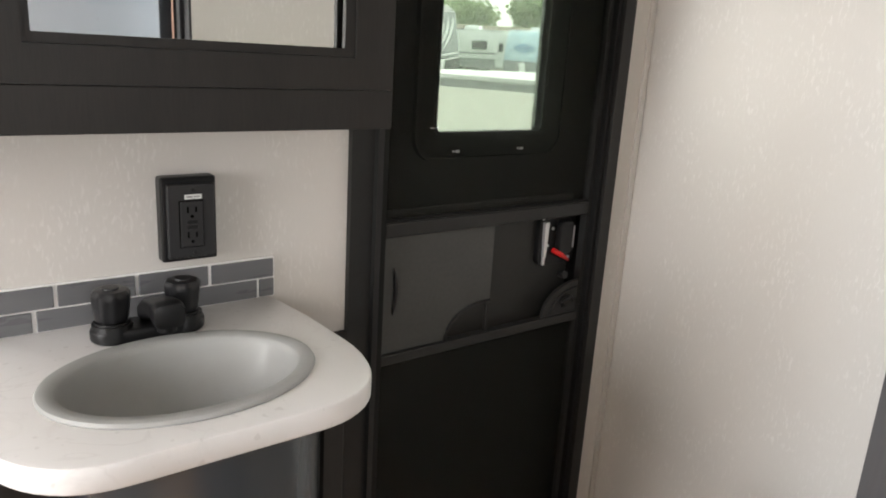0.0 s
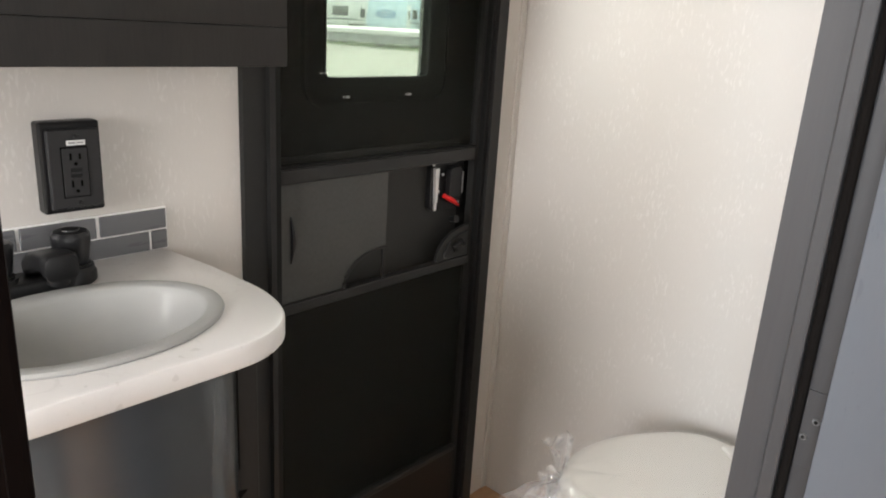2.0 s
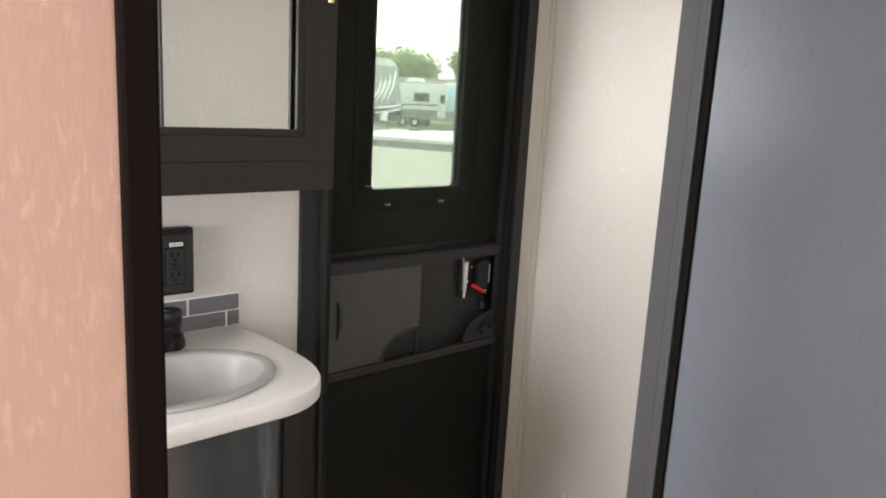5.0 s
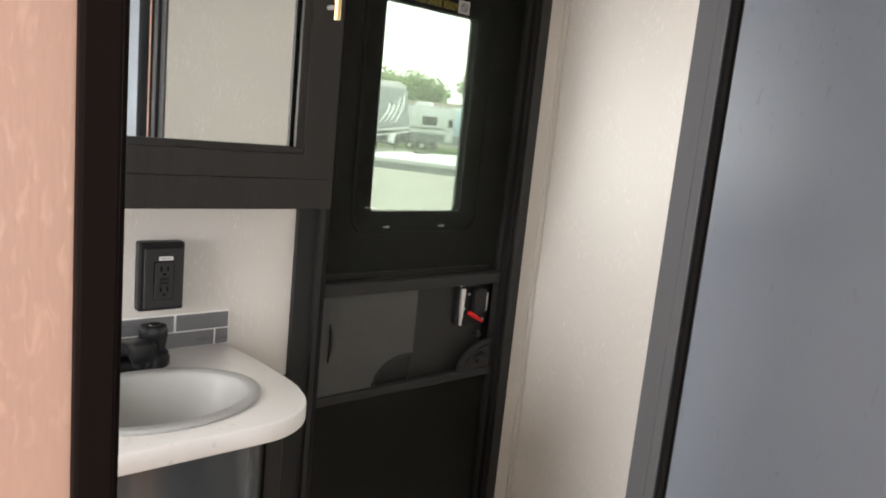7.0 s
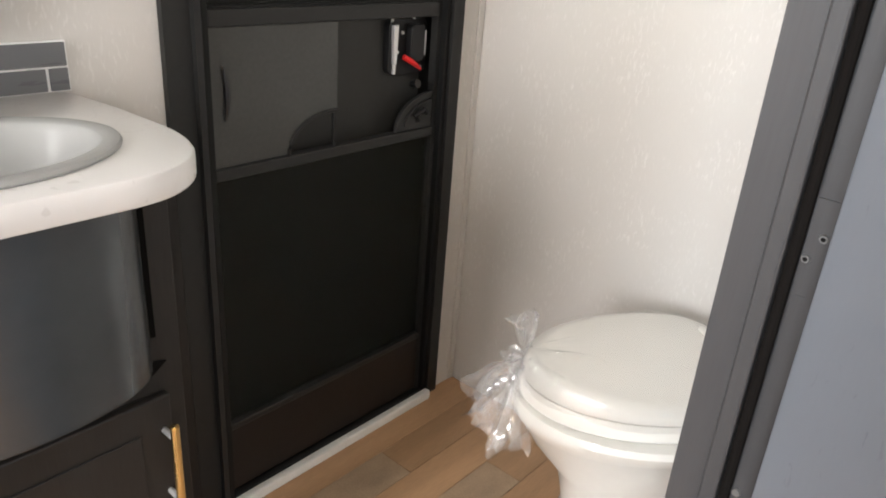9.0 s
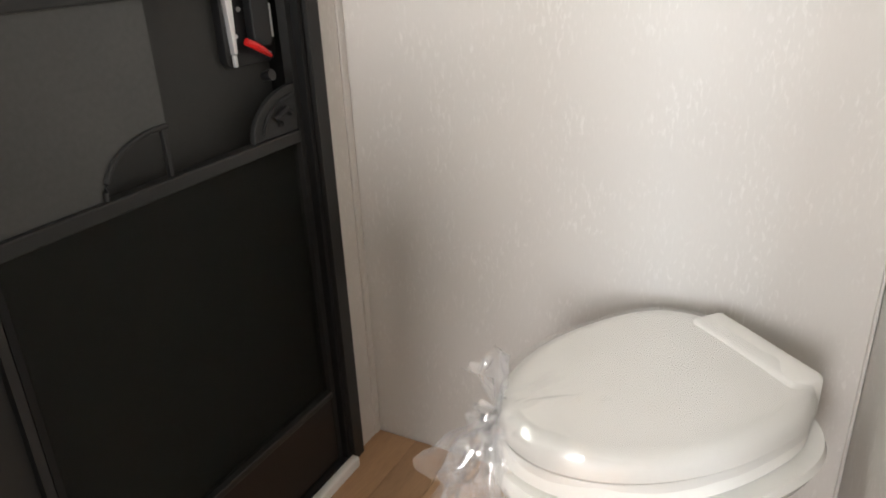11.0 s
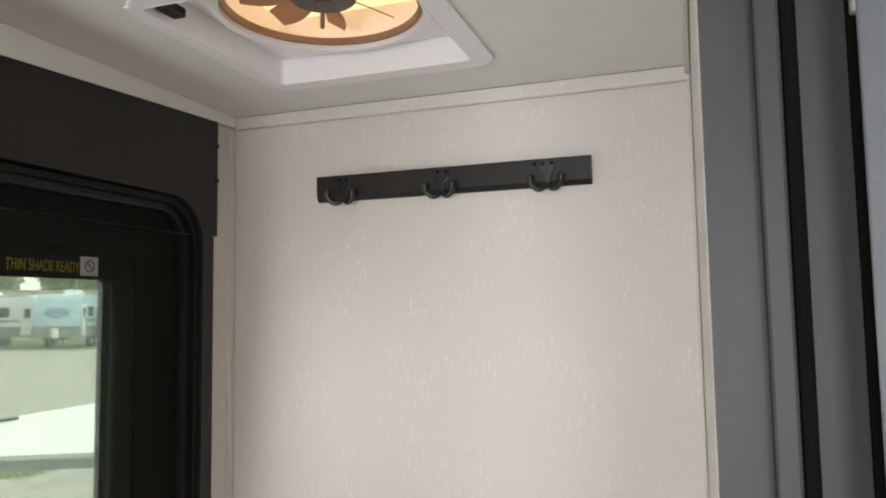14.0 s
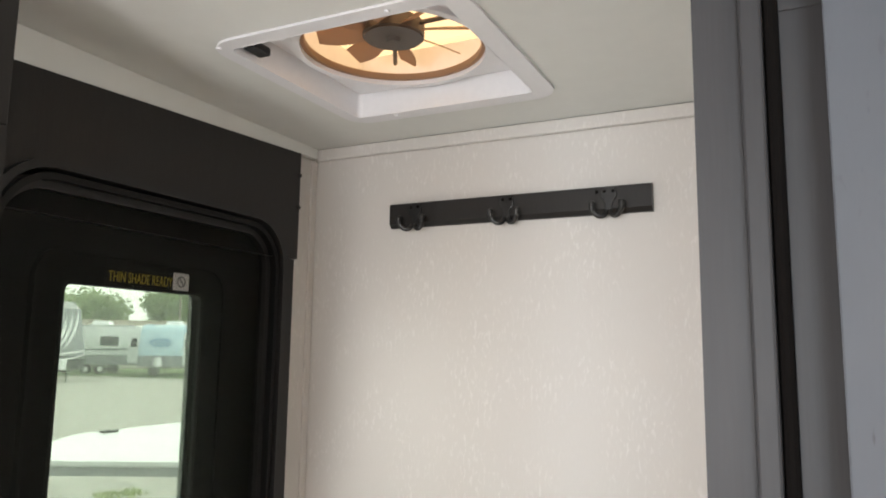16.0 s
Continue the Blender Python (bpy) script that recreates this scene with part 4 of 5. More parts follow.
for zc in (1.070, 1.031):
    for dx, hh in ((-0.0062, 0.0048), (0.0062, 0.0040)):
        part("slot", bm_box(-1.077 + dx - 0.0014, -1.077 + dx + 0.0014, -0.0384, -0.0376, zc - hh + 0.003, zc + hh + 0.003), M_HOLE, dev)
    part("ground_hole", bm_cyl((-1.077, -0.0376, zc - 0.0075), (-1.077, -0.0384, zc - 0.0075), 0.0026, seg=14), M_HOLE, dev)
for zc in (1.0535, 1.0455):
    part("button", bm_box(-1.085, -1.069, -0.0388, -0.0376, zc - 0.0028, zc + 0.0028, 0.0005), M_BLKPL, dev)
for zc in (1.005, 1.101):
    part("screw_head", bm_cyl((-1.073, -0.0346, zc), (-1.073, -0.0362, zc), 0.0034, 0.003, 14), M_KNOB, plate)
tape = part("label", bm_box(-1.0865, -1.061, -0.0358, -0.0347, 1.0885, 1.0955), M_LABEL, plate, "small white printed label")
part("print_bar", bm_box(-1.084, -1.075, -0.0363, -0.0359, 1.0910, 1.0932), M_GREYINK, tape)
part("print_bar", bm_box(-1.073, -1.064, -0.0363, -0.0359, 1.0912, 1.0930), M_GREYINK, tape)

# backsplash
splash = thing("backsplash", (-1.17, -0.003, 0.903), "two rows of slate-grey subway tiles with white grout", "backsplash")
part("grout", bm_box(-1.398, -0.931, -0.0045, -0.0008, 0.9035, 0.9735), M_GROUT, splash)
for zr0, zr1, first in ((0.9055, 0.9362, -0.960), (0.9392, 0.9712, -0.931)):
    x = first
    if first < -0.95:
        part("tile", bm_box(-0.9585, -0.9330, -0.0082, -0.0046, zr0, zr1, 0.0008, 1), M_TILE, splash)
    while x > -1.39:
        part("tile", bm_box(max(x - 0.1112 + 0.003, -1.397), x - 0.0005 - (0.0025 if first < -0.95 else 0.002), -0.0082, -0.0046, zr0, zr1, 0.0008, 1), M_TILE, splash)
        x -= 0.1112

# ---- mirror cabinet ----
CY = -0.2
mcab = thing("mirror_cabinet", (-1.14, -0.1, 1.21), "dark brown wall cabinet with a framed mirror door", "mirror cabinet")
part("body", bm_box(-1.62, -0.835, CY + 0.021, -0.001, 1.212, 1.968), M_BLACK, mcab)
part("bottom_rail", bm_box(-1.62, -0.833, CY - 0.0012, CY + 0.0205, 1.209, 1.2638, 0.0012), M_BLACK, mcab)
part("side_stile", bm_box(-1.62, -1.376, CY, CY + 0.0205, 1.2635, 1.968, 0.0015), M_BLACK, mcab)
part("top_rail", bm_box(-1.375, -0.833, CY, CY + 0.0205, 1.795, 1.968, 0.0015), M_BLACK, mcab)
mdoor = part("cabinet_door", bm_ring(rrect(-1.374, -0.834, 1.2645, 1.793, 0.001, n=2), rrect(-1.304, -0.896, 1.308, 1.750, 0.001, n=2), CY - 0.002, CY + 0.018), M_BLACK, mcab)
part("inner_bead", bm_ring(rrect(-1.3035, -0.8965, 1.3085, 1.7495, 0.001, n=2), rrect(-1.2945, -0.912, 1.320, 1.738, 0.001, n=2), CY + 0.002, CY + 0.010), M_BLACK, mdoor)
mp = bm_box(0.0, 0.394, 0.0, 0.0033, 1.314, 1.744)
bmesh.ops.transform(mp, verts=mp.verts, matrix=Matrix.Translation((-1.300, CY + 0.0102, 0)) @ Matrix.Rotation(radians(1.15), 4, "Z"))
part("mirror", mp, M_MIRROR, mdoor, "silvered mirror pane")
bar_handle(-0.866, CY - 0.002, 1.545, 1.680, mdoor)

# ---- coat rack ----
rack = thing("coat_rack", (-0.008, -0.475, 1.808), "dark brown board with three black double hooks", "coat rack")
part("board", bm_prism([(-0.017, 1.8165), (-0.017, 1.8565), (-0.0155, 1.858), (-0.001, 1.858), (-0.001, 1.808), (-0.0095, 1.808)], -0.744, -0.207, "y"), M_BLACK, rack)
for hy in (-0.268, -0.470, -0.668):
    head = [(0.0145 * math.cos(radians(a)), 1.8425 + 0.0140 * math.sin(radians(a))) for a in range(-35, 216, 10)]
    outline = [(hy + w, z) for w, z in [(0.0055, 1.812), (0.0055, 1.820), (0.0075, 1.829)] + head + [(-0.0075, 1.829), (-0.0055, 1.820), (-0.0055, 1.812)]]
    hk = part("double_hook", bm_prism(outline, -0.0215, -0.0175, "x", 0.001), M_HOOK, rack, "black metal double coat hook")
    for sgn in (-1, 1):
        pts = [(-0.021 - 0.016 * (f := j / 12) ** 0.8, hy + sgn * (0.004 + 0.0115 * (1 - math.cos(math.pi * f))), 1.8110 - 0.0100 * math.sin(math.pi * min(1.0, f * 1.15)) + 0.006 * max(0.0, f - 0.6)) for j in range(13)]
        tip = Vector(pts[-1])
        pts += [tip + Vector((-0.0010, 0, 0.004)), tip + Vector((-0.0008, 0, 0.007))]
        part("prong", bm_tube(pts, [0.0047] * 13 + [0.0046, 0.0046], 10), M_HOOK, hk, smooth=True)
        ball = bmesh.new()
        bmesh.ops.create_uvsphere(ball, u_segments=14, v_segments=8, radius=0.0062, matrix=Matrix.Translation(tip + Vector((-0.0008, 0, 0.009))))
        part("knob_end", ball, M_HOOK, hk, smooth=True)
    for dy, dz in ((-0.008, 1.848), (0.008, 1.848)):
        part("screw_head", bm_cyl((-0.0215, hy + dy, dz), (-0.0232, hy + dy, dz), 0.0030, 0.0024, 12), M_HOLE, hk)
part("stray_screw", bm_cyl((-0.017, -0.645, 1.849), (-0.0185, -0.645, 1.849), 0.0034, 0.003, 12), M_HOLE, rack)

# ---- toilet, turned towards the room's middle ----
AX = Vector((-0.825, 0.565)).normalized()
AN = Vector((0.565, 0.825)).normalized()
TB = Vector((-0.095, -0.765))


def egg(back, front, half, z, sq=2.0, n=72, shift=0.0):
    """Egg outline about a middle 0.19 m in front of the hinge."""
    pts = []
    for k in range(n):
        a = k * math.tau / n
        c, s = math.cos(a), math.sin(a)
        u = 0.19 + shift + (front if c > 0 else back) * math.copysign(abs(c) ** (2 / sq if c < 0 else 1), c)
        q = TB + AX * u + AN * (half * math.copysign(abs(s) ** (2 / sq if c < 0 else 1), s))
        pts.append((q.x, q.y, z * 0.961))
    return pts


toilet = thing("toilet", (-0.27, -0.68, 0.0), "white trailer toilet with its lid down, wrapped in clear plastic", "toilet")
part("bowl", bm_loft([egg(0.13, 0.16, 0.115, 0.0, 2.6), egg(0.13, 0.155, 0.11, 0.05, 2.6), egg(0.12, 0.13, 0.095, 0.16, 2.4), egg(0.13, 0.15, 0.105, 0.25, 2.3), egg(0.16, 0.21, 0.14, 0.33, 2.2),
                      egg(0.18, 0.243, 0.166, 0.385, 2.6), egg(0.183, 0.257, 0.186, 0.4060, 2.9), egg(0.187, 0.260, 0.192, 0.4230, 3.0), egg(0.184, 0.255, 0.188, 0.4340, 3.0)]), M_PORC, toilet, "white glazed bowl", True)
part("foot", bm_loft([egg(0.16, 0.20, 0.15, 0.0, 2.6), egg(0.16, 0.20, 0.15, 0.02, 2.6), egg(0.145, 0.175, 0.128, 0.045, 2.6)]), M_PORC, toilet, "", True)
part("seat", bm_loft([egg(0.173, 0.242, 0.162, 0.4350, 2.8), egg(0.178, 0.247, 0.167, 0.4400, 2.8), egg(0.178, 0.247, 0.167, 0.4630, 2.8), egg(0.174, 0.243, 0.163, 0.4695, 2.8)]), M_LID, toilet, "", True)
part("lid", bm_loft([egg(0.173, 0.240, 0.162, 0.4705, 3.0), egg(0.178, 0.245, 0.167, 0.4745, 3.0), egg(0.177, 0.243, 0.165, 0.4880, 3.0), egg(0.172, 0.237, 0.159, 0.4970, 3.0), egg(0.155, 0.220, 0.143, 0.5030, 2.8),
                     egg(0.145, 0.208, 0.134, 0.5025, 2.3), egg(0.12, 0.18, 0.11, 0.5045, 2.2), egg(0.06, 0.09, 0.055, 0.5070, 2.0), egg(0.01, 0.01, 0.01, 0.5075, 2.0)]), M_LID, toilet, "cream-white closed lid", True)
hb = bm_box(-0.024, 0.034, -0.100, 0.100, 0.420, 0.490, 0.009, 3)
bmesh.ops.transform(hb, verts=hb.verts, matrix=Matrix.Translation((-0.139, -0.764, 0)) @ Matrix.Rotation(math.atan2(AX.y, AX.x) - radians(6), 4, "Z"))
part("hinge_cover", hb, M_LID, toilet, "white hinge cover at the back of the lid", True)

# clear bag pulled over the lid and gathered at its front corner
GX, GY, GZ = -0.418, -0.492, 0.470
bag = thing("plastic_bag", (GX, GY, GZ - 0.08), "clear crinkled plastic bag gathered over the toilet lid", "plastic bag")
wrap_keys = ((0.179, 0.247, 0.168, 0.4580), (0.179, 0.247, 0.168, 0.4820), (0.175, 0.241, 0.163, 0.4990), (0.158, 0.223, 0.146, 0.5070), (0.09, 0.13, 0.08, 0.5135), (0.012, 0.012, 0.012, 0.5155))
wrap_loops = []
for ka, kb in zip(wrap_keys, wrap_keys[1:]):
    for f in range(5 if kb is wrap_keys[-1] or ka[0] < 0.16 else 2):
        steps = 5 if ka[0] < 0.16 else 2
        back, front, half, z = (a + (b - a) * f / steps for a, b in zip(ka, kb))
        lp = []
        for x, y, zz in egg(back, front, half, z, 3.0, n=216):
            d = math.hypot(x - GX, y - GY)
            a = math.atan2(y - GY, x - GX) + 0.10 * noise.noise(Vector((x * 9, y * 9, 2)))
            amp = 0.0100 * max(0.0, 1 - d / 0.44) * (1 - math.exp(-d / 0.03))
            fold = max(0.0, math.sin(a * 9)) ** 2 + 0.35 * max(0.0, math.sin(a * 21 + 1.0)) ** 2
            lp.append((x, y, zz + amp * max(0.0, fold) + 0.0015 + 0.0010 * noise.noise(Vector((x * 22, y * 22, zz * 20)))))
        wrap_loops.append(lp)
part("wrap", bm_loft(wrap_loops, False, True), M_WRAP, bag, "taut film with folds", True)


def crumple(tip, size, count, spread_deg, lift, seed, droop=0.0):
    """A softly pleated sheet that fans out from the gather, with a ragged hem."""
    bm = bmesh.new()
    rows = 12
    base_dir = Vector(tip).normalized()
    side = base_dir.cross(Vector((0, 0, 1))).normalized()
    up = side.cross(base_dir)
    grid = []
    for k in range(count * 4 + 1):
        w = k / (count * 4)
        a = radians(-spread_deg / 2 + spread_deg * w)
        ln = size * (0.82 + 0.35 * noise.noise(Vector((w * 5, seed, 0))))
        row = []
        for j in range(rows):
            f = j / (rows - 1)
            fold = math.sin(w * count * math.tau / 2 + 2.2 * noise.noise(Vector((w * 4, f * 2, seed)))) * lift * (0.15 + f)
            q = base_dir * (math.cos(a) * ln * f) + side * (math.sin(a) * ln * f) + up * fold
            q += 0.020 * f * noise.noise_vector(Vector((w * 6, f * 4, seed * 1.7)))
            q.z -= droop * f * f
            row.append(bm.verts.new(Vector((GX, GY, GZ)) + q))
        grid.append(row)
    for r, w in zip(grid, grid[1:]):
        for j in range(rows - 1):
            bm.faces.new((r[j], r[j + 1], w[j + 1], w[j]))
    return bm


part("tuft", crumple((0.035, 0.045, 0.11), 0.095, 6, 46, 0.010, 3), M_FILM, bag, "", True)
part("skirt", crumple((-0.08, 0.06, -0.15), 0.17, 7, 95, 0.022, 5, 0.03), M_FILM, bag, "", True)
part("skirt", crumple((-0.06, 0.02, -0.16), 0.19, 6, 80, 0.026, 8, 0.02), M_FILM, bag, "", True)
part("skirt", crumple((0.0, 0.10, -0.12), 0.13, 5, 80, 0.020, 11, 0.02), M_FILM, bag, "", True)
part("knot", crumple((-0.03, 0.03, -0.02), 0.05, 8, 240, 0.012, 13), M_FILM, bag, "", True)

# ---- roof vent ----
vent = thing("roof_vent", (VX, VY, CEIL), "white roof vent with a fan under an amber dome", "roof vent")
part("flange", bm_ring(rrect(VX - 0.203, VX + 0.212, VY - 0.212, VY + 0.203, 0.045, n=8), rrect(VX - 0.176, VX + 0.176, VY - 0.176, VY + 0.176, 0.010, n=8), CEIL - 0.0045, CEIL - 0.0005, "z"), M_FLANGE, vent, smooth=True)


def sq_loop(h, z, r=0.010):
    return [(x, y, z) for x, y in rrect(VX - h, VX + h, VY - h, VY + h, r, n=8)]


part("liner", bm_loft([sq_loop(0.1765, CEIL - 0.005), sq_loop(0.1755, CEIL + 0.030), sq_loop(0.172, CEIL + 0.048), sq_loop(0.172, CEIL + 0.11)], False, False), M_FLANGE, vent, "white plastic liner walls", True)
FZ = CEIL + 0.036


def circ(r, n=96):
    return [(VX + r * math.cos(k * math.tau / n), VY + r * math.sin(k * math.tau / n)) for k in range(n)]


sq96 = []
for k in range(96):
    c, s = math.cos(k * math.tau / 96), math.sin(k * math.tau / 96)
    m_ = 0.1715 / max(abs(c), abs(s))
    sq96.append((VX + c * m_, VY + s * m_))
part("shelf", bm_ring(sq96, circ(0.1495), FZ + 0.004, FZ + 0.010, "z"), M_FLANGE, vent)
part("fan_ring", bm_ring(circ(0.160), circ(0.148), FZ - 0.006, FZ + 0.0035, "z"), M_FLANGE, vent, "", True)
part("inner_ring", bm_ring(circ(0.1478), circ(0.1415), FZ + 0.002, FZ + 0.013, "z"), M_BLADE, vent, "", True)
hub = part("hub", bm_cyl((VX, VY, FZ + 0.016), (VX, VY, FZ + 0.044), 0.050, 0.050, 40, 0.003), M_FAN, vent, "brown-grey fan hub", True)
part("hub_cap", bm_cyl((VX, VY, FZ + 0.010), (VX, VY, FZ + 0.016), 0.010, 0.013, 20), M_FAN, hub, smooth=True)
for k in range(8):
    a0 = k * math.tau / 8 + 0.22
    rows = []
    for f in range(7):
        r = 0.047 + 0.080 * f / 6
        half, tw, a = 0.0115 + 0.0075 * math.sin(math.pi * f / 6 * 0.8), radians(30), a0 + 0.10 * f / 6
        ex, ey = Vector((math.cos(a), math.sin(a), 0)), Vector((-math.sin(a), math.cos(a), 0))
        mid = Vector((VX, VY, FZ + 0.028)) + ex * r
        b = ey * half * math.cos(tw) + Vector((0, 0, half * math.sin(tw)))
        rows.append([mid - b + Vector((0, 0, 0.001)), mid + b + Vector((0, 0, 0.001)), mid + b - Vector((0, 0, 0.001)), mid - b - Vector((0, 0, 0.001))])
    part("blade", bm_loft(rows), M_BLADE, vent, "", True)
for a in (0.5, 2.6, 4.7):
    part("arm", bm_cyl((VX + 0.045 * math.cos(a), VY + 0.045 * math.sin(a), FZ + 0.034), (VX + 0.147 * math.cos(a), VY + 0.147 * math.sin(a), FZ + 0.034), 0.004, seg=10), M_FAN, vent)
part("dome", bm_loft([sq_loop(0.190, CEIL + 0.081, 0.03), sq_loop(0.190, CEIL + 0.100, 0.03), sq_loop(0.175, CEIL + 0.122, 0.04), sq_loop(0.12, CEIL + 0.135, 0.05), sq_loop(0.03, CEIL + 0.139, 0.02)], False, True), M_AMBER, vent, "amber translucent dome", True)
part("crank_knob", bm_box(VX - 0.158, VX - 0.118, VY + 0.148, VY + 0.170, CEIL + 0.002, CEIL + 0.016, 0.003), M_KNOB, vent, "black crank knob")
for sx, sy in ((-0.188, 0.188), (-0.188, -0.10), (0.188, 0.10)):
    part("screw_head", bm_cyl((VX + sx, VY + sy, CEIL - 0.0045), (VX + sx, VY + sy, CEIL - 0.0070), 0.0045, 0.0035, 14), M_FLANGE, vent)

# ---- outdoors ----
GZ0 = -0.78


def bm_ground():
    bm = bmesh.new()
    n = 60
    span = lambda k: math.copysign(abs((k / n) * 2 - 1) ** 3, (k / n) * 2 - 1) * 900
    vs = [[bm.verts.new((span(i), span(j), GZ0 + (0.03 * noise.noise(Vector((span(i) * 0.2, span(j) * 0.2, 0))) if abs(span(i)) + abs(span(j)) > 8 else 0))) for j in range(n + 1)] for i in range(n + 1)]
    for i in range(n):
        for j in range(n):
            bm.faces.new((vs[i][j], vs[i + 1][j], vs[i + 1][j + 1], vs[i][j + 1]))
    return bm


solid("ground", bm_ground(), M_GRAVEL, "pale gravel sales lot reaching to the horizon", "ground", "structure")


def polar(head, dist):
    return Vector((-1.3 + dist * math.cos(radians(head)), -1.0 + dist * math.sin(radians(head)), GZ0))


# strip of grass behind the trailers
g = bmesh.new()
for k in range(40):
    a0, a1 = 20 + k * 1.6, 20 + (k + 1) * 1.6
    r0, r1 = 58 + 3 * math.sin(k * 0.7), 58 + 3 * math.sin((k + 1) * 0.7)
    up_ = Vector((0, 0, 0.05))
    g.faces.new([g.verts.new(q + up_) for q in (polar(a0, r0), polar(a1, r1), polar(a1, 190), polar(a0, 190))])
solid("grass_verge", g, M_GRASS, "mown green grass behind the parked trailers", "grass", "stuff")
rnd = random.Random(4)
w = bmesh.new()
for cx, cy in ((6.95, 8.85), (7.15, 8.65), (7.3, 8.75)):
    for k in range(110):
        x, y = cx + rnd.gauss(0, 0.11), cy + rnd.gauss(0, 0.11)
        a, h = rnd.uniform(0, 6.28), rnd.uniform(0.03, 0.10)
        q = Vector((x, y, GZ0))
        w.faces.new([w.verts.new(q + v) for v in (Vector((0.012 * math.cos(a), 0.012 * math.sin(a), 0)), Vector((-0.012 * math.cos(a), -0.012 * math.sin(a), 0)), Vector((rnd.gauss(0, 0.03), rnd.gauss(0, 0.03), h)))])
solid("weeds", w, M_WEED, "small green weeds in the gravel", "weeds", "stuff")

# raised storage hatch standing out from the trailer's side, hinged at its top
hatch_out = thing("storage_hatch", (0.55, 0.08, 1.235), "white open storage hatch held out level from the trailer side", "storage hatch")
hp = [(-0.02, 0.90), (0.20, 0.48), (0.28, 0.42), (2.4, 0.42), (2.4, 1.32), (0.45, 1.30), (0.05, 1.05)]
part("skin", bm_prism(hp, 1.238, 1.252, "z", 0.003), M_WHITEGEL, hatch_out, "white outer skin")
part("rim", bm_prism([(x + 0.004, y + 0.004) for x, y in hp], 1.212, 1.2375, "z"), M_GREYGEL, hatch_out, "grey aluminium rim")
part("latch", bm_box(0.50, 0.56, 1.22, 1.25, 1.2525, 1.262, 0.003), M_BLKPL, hatch_out)
for x in (0.40, 2.30):
    part("arm", bm_cyl((x, 0.061, 1.00), (x, 0.60, 1.214), 0.010, seg=12), M_SILVER, hatch_out)


def trailer(place, turn, length, height, label, body_mat, low_mat, emblem=True, awning=False, nose=0.45, swoosh=False):
    """A travel trailer; its own x points to the front, z = 0 on the ground."""
    t = thing("travel_trailer", place, label, "travel trailer", "parked trailers")
    m = Matrix.Translation(place) @ Matrix.Rotation(radians(turn), 4, "Z") @ Matrix.Scale(1.27, 4)

    def add(name, bm, material, parent=None, lab="", smooth=False):
        bmesh.ops.transform(bm, verts=bm.verts, matrix=m)
        return part(name, bm, material, parent or t, lab, smooth)

    L, W, H, Z = length / 2, 1.22, height, 0.62
    side = [(-L, Z), (L - 0.10, Z), (L + 0.06, Z + 0.35), (L + 0.05, Z + 1.0), (L - nose * 0.5, H - 0.42), (L - nose, H - 0.10), (L - nose - 0.35, H), (-L + 0.25, H), (-L + 0.05, H - 0.12), (-L, H - 0.35)]
    body = add("body", bm_prism(side, -W, W, "y", 0.05), body_mat, None, "", True)
    add("lower_skirt", bm_prism([(-L - 0.01, Z - 0.02), (L + 0.07, Z - 0.02), (L + 0.075, Z + 0.62), (-L - 0.01, Z + 0.55)], -W - 0.012, W + 0.012), low_mat)
    add("roof_edge", bm_box(-L + 0.2, L - nose - 0.3, -W - 0.02, W + 0.02, H - 0.07, H - 0.02, 0.01), M_GREYGEL)
    for x in (-L * 0.45, L * 0.25):
        wnd = add("window", bm_prism(rrect(x - 0.55, x + 0.55, 1.75, 2.35, 0.08), -W - 0.03, -W - 0.012), M_GREYGEL)
        add("pane", bm_prism(rrect(x - 0.50, x + 0.50, 1.80, 2.30, 0.06), -W - 0.04, -W - 0.031), M_DARKPANE, wnd)
        wnd = add("window", bm_prism(rrect(x - 0.55, x + 0.55, 1.75, 2.35, 0.08), W + 0.012, W + 0.03), M_GREYGEL)
        add("pane", bm_prism(rrect(x - 0.50, x + 0.50, 1.80, 2.30, 0.06), W + 0.031, W + 0.04), M_DARKPANE, wnd)
    for sgn in (-1, 1):
        dr = add("entry_door", bm_prism(rrect(L * 0.62, L * 0.62 + 0.7, 0.72, 2.55, 0.12), *((W + 0.012, W + 0.026) if sgn > 0 else (-W - 0.026, -W - 0.012))), M_WHITEGEL)
        add("pane", bm_prism(rrect(L * 0.62 + 0.18, L * 0.62 + 0.52, 1.70, 2.25, 0.05), *((W + 0.027, W + 0.034) if sgn > 0 else (-W - 0.034, -W - 0.027))), M_DARKPANE, dr)
        for x in (-0.55, 0.35):
            ty = add("tyre", bm_cyl((x, sgn * (W - 0.25), 0.34), (x, sgn * (W + 0.01), 0.34), 0.34, seg=28, bevel=0.03), M_TYRE, None, "", True)
            add("rim", bm_cyl((x, sgn * (W - 0.02), 0.34), (x, sgn * (W + 0.025), 0.34), 0.19, 0.15, 20), M_SILVER, ty)
        add("fender", bm_prism([(-1.0, 0.66), (-0.9, 0.80), (0.7, 0.80), (0.8, 0.66)], *((W + 0.012, W + 0.07) if sgn > 0 else (-W - 0.07, -W - 0.012))), M_GREYGEL)
        add("stripe", bm_prism([(-L + 0.1, 1.42), (L - 0.2, 1.52), (L - 0.1, 1.66), (-L + 0.1, 1.50)], *((W + 0.003, W + 0.011) if sgn > 0 else (-W - 0.011, -W - 0.003))), M_GREYGEL)
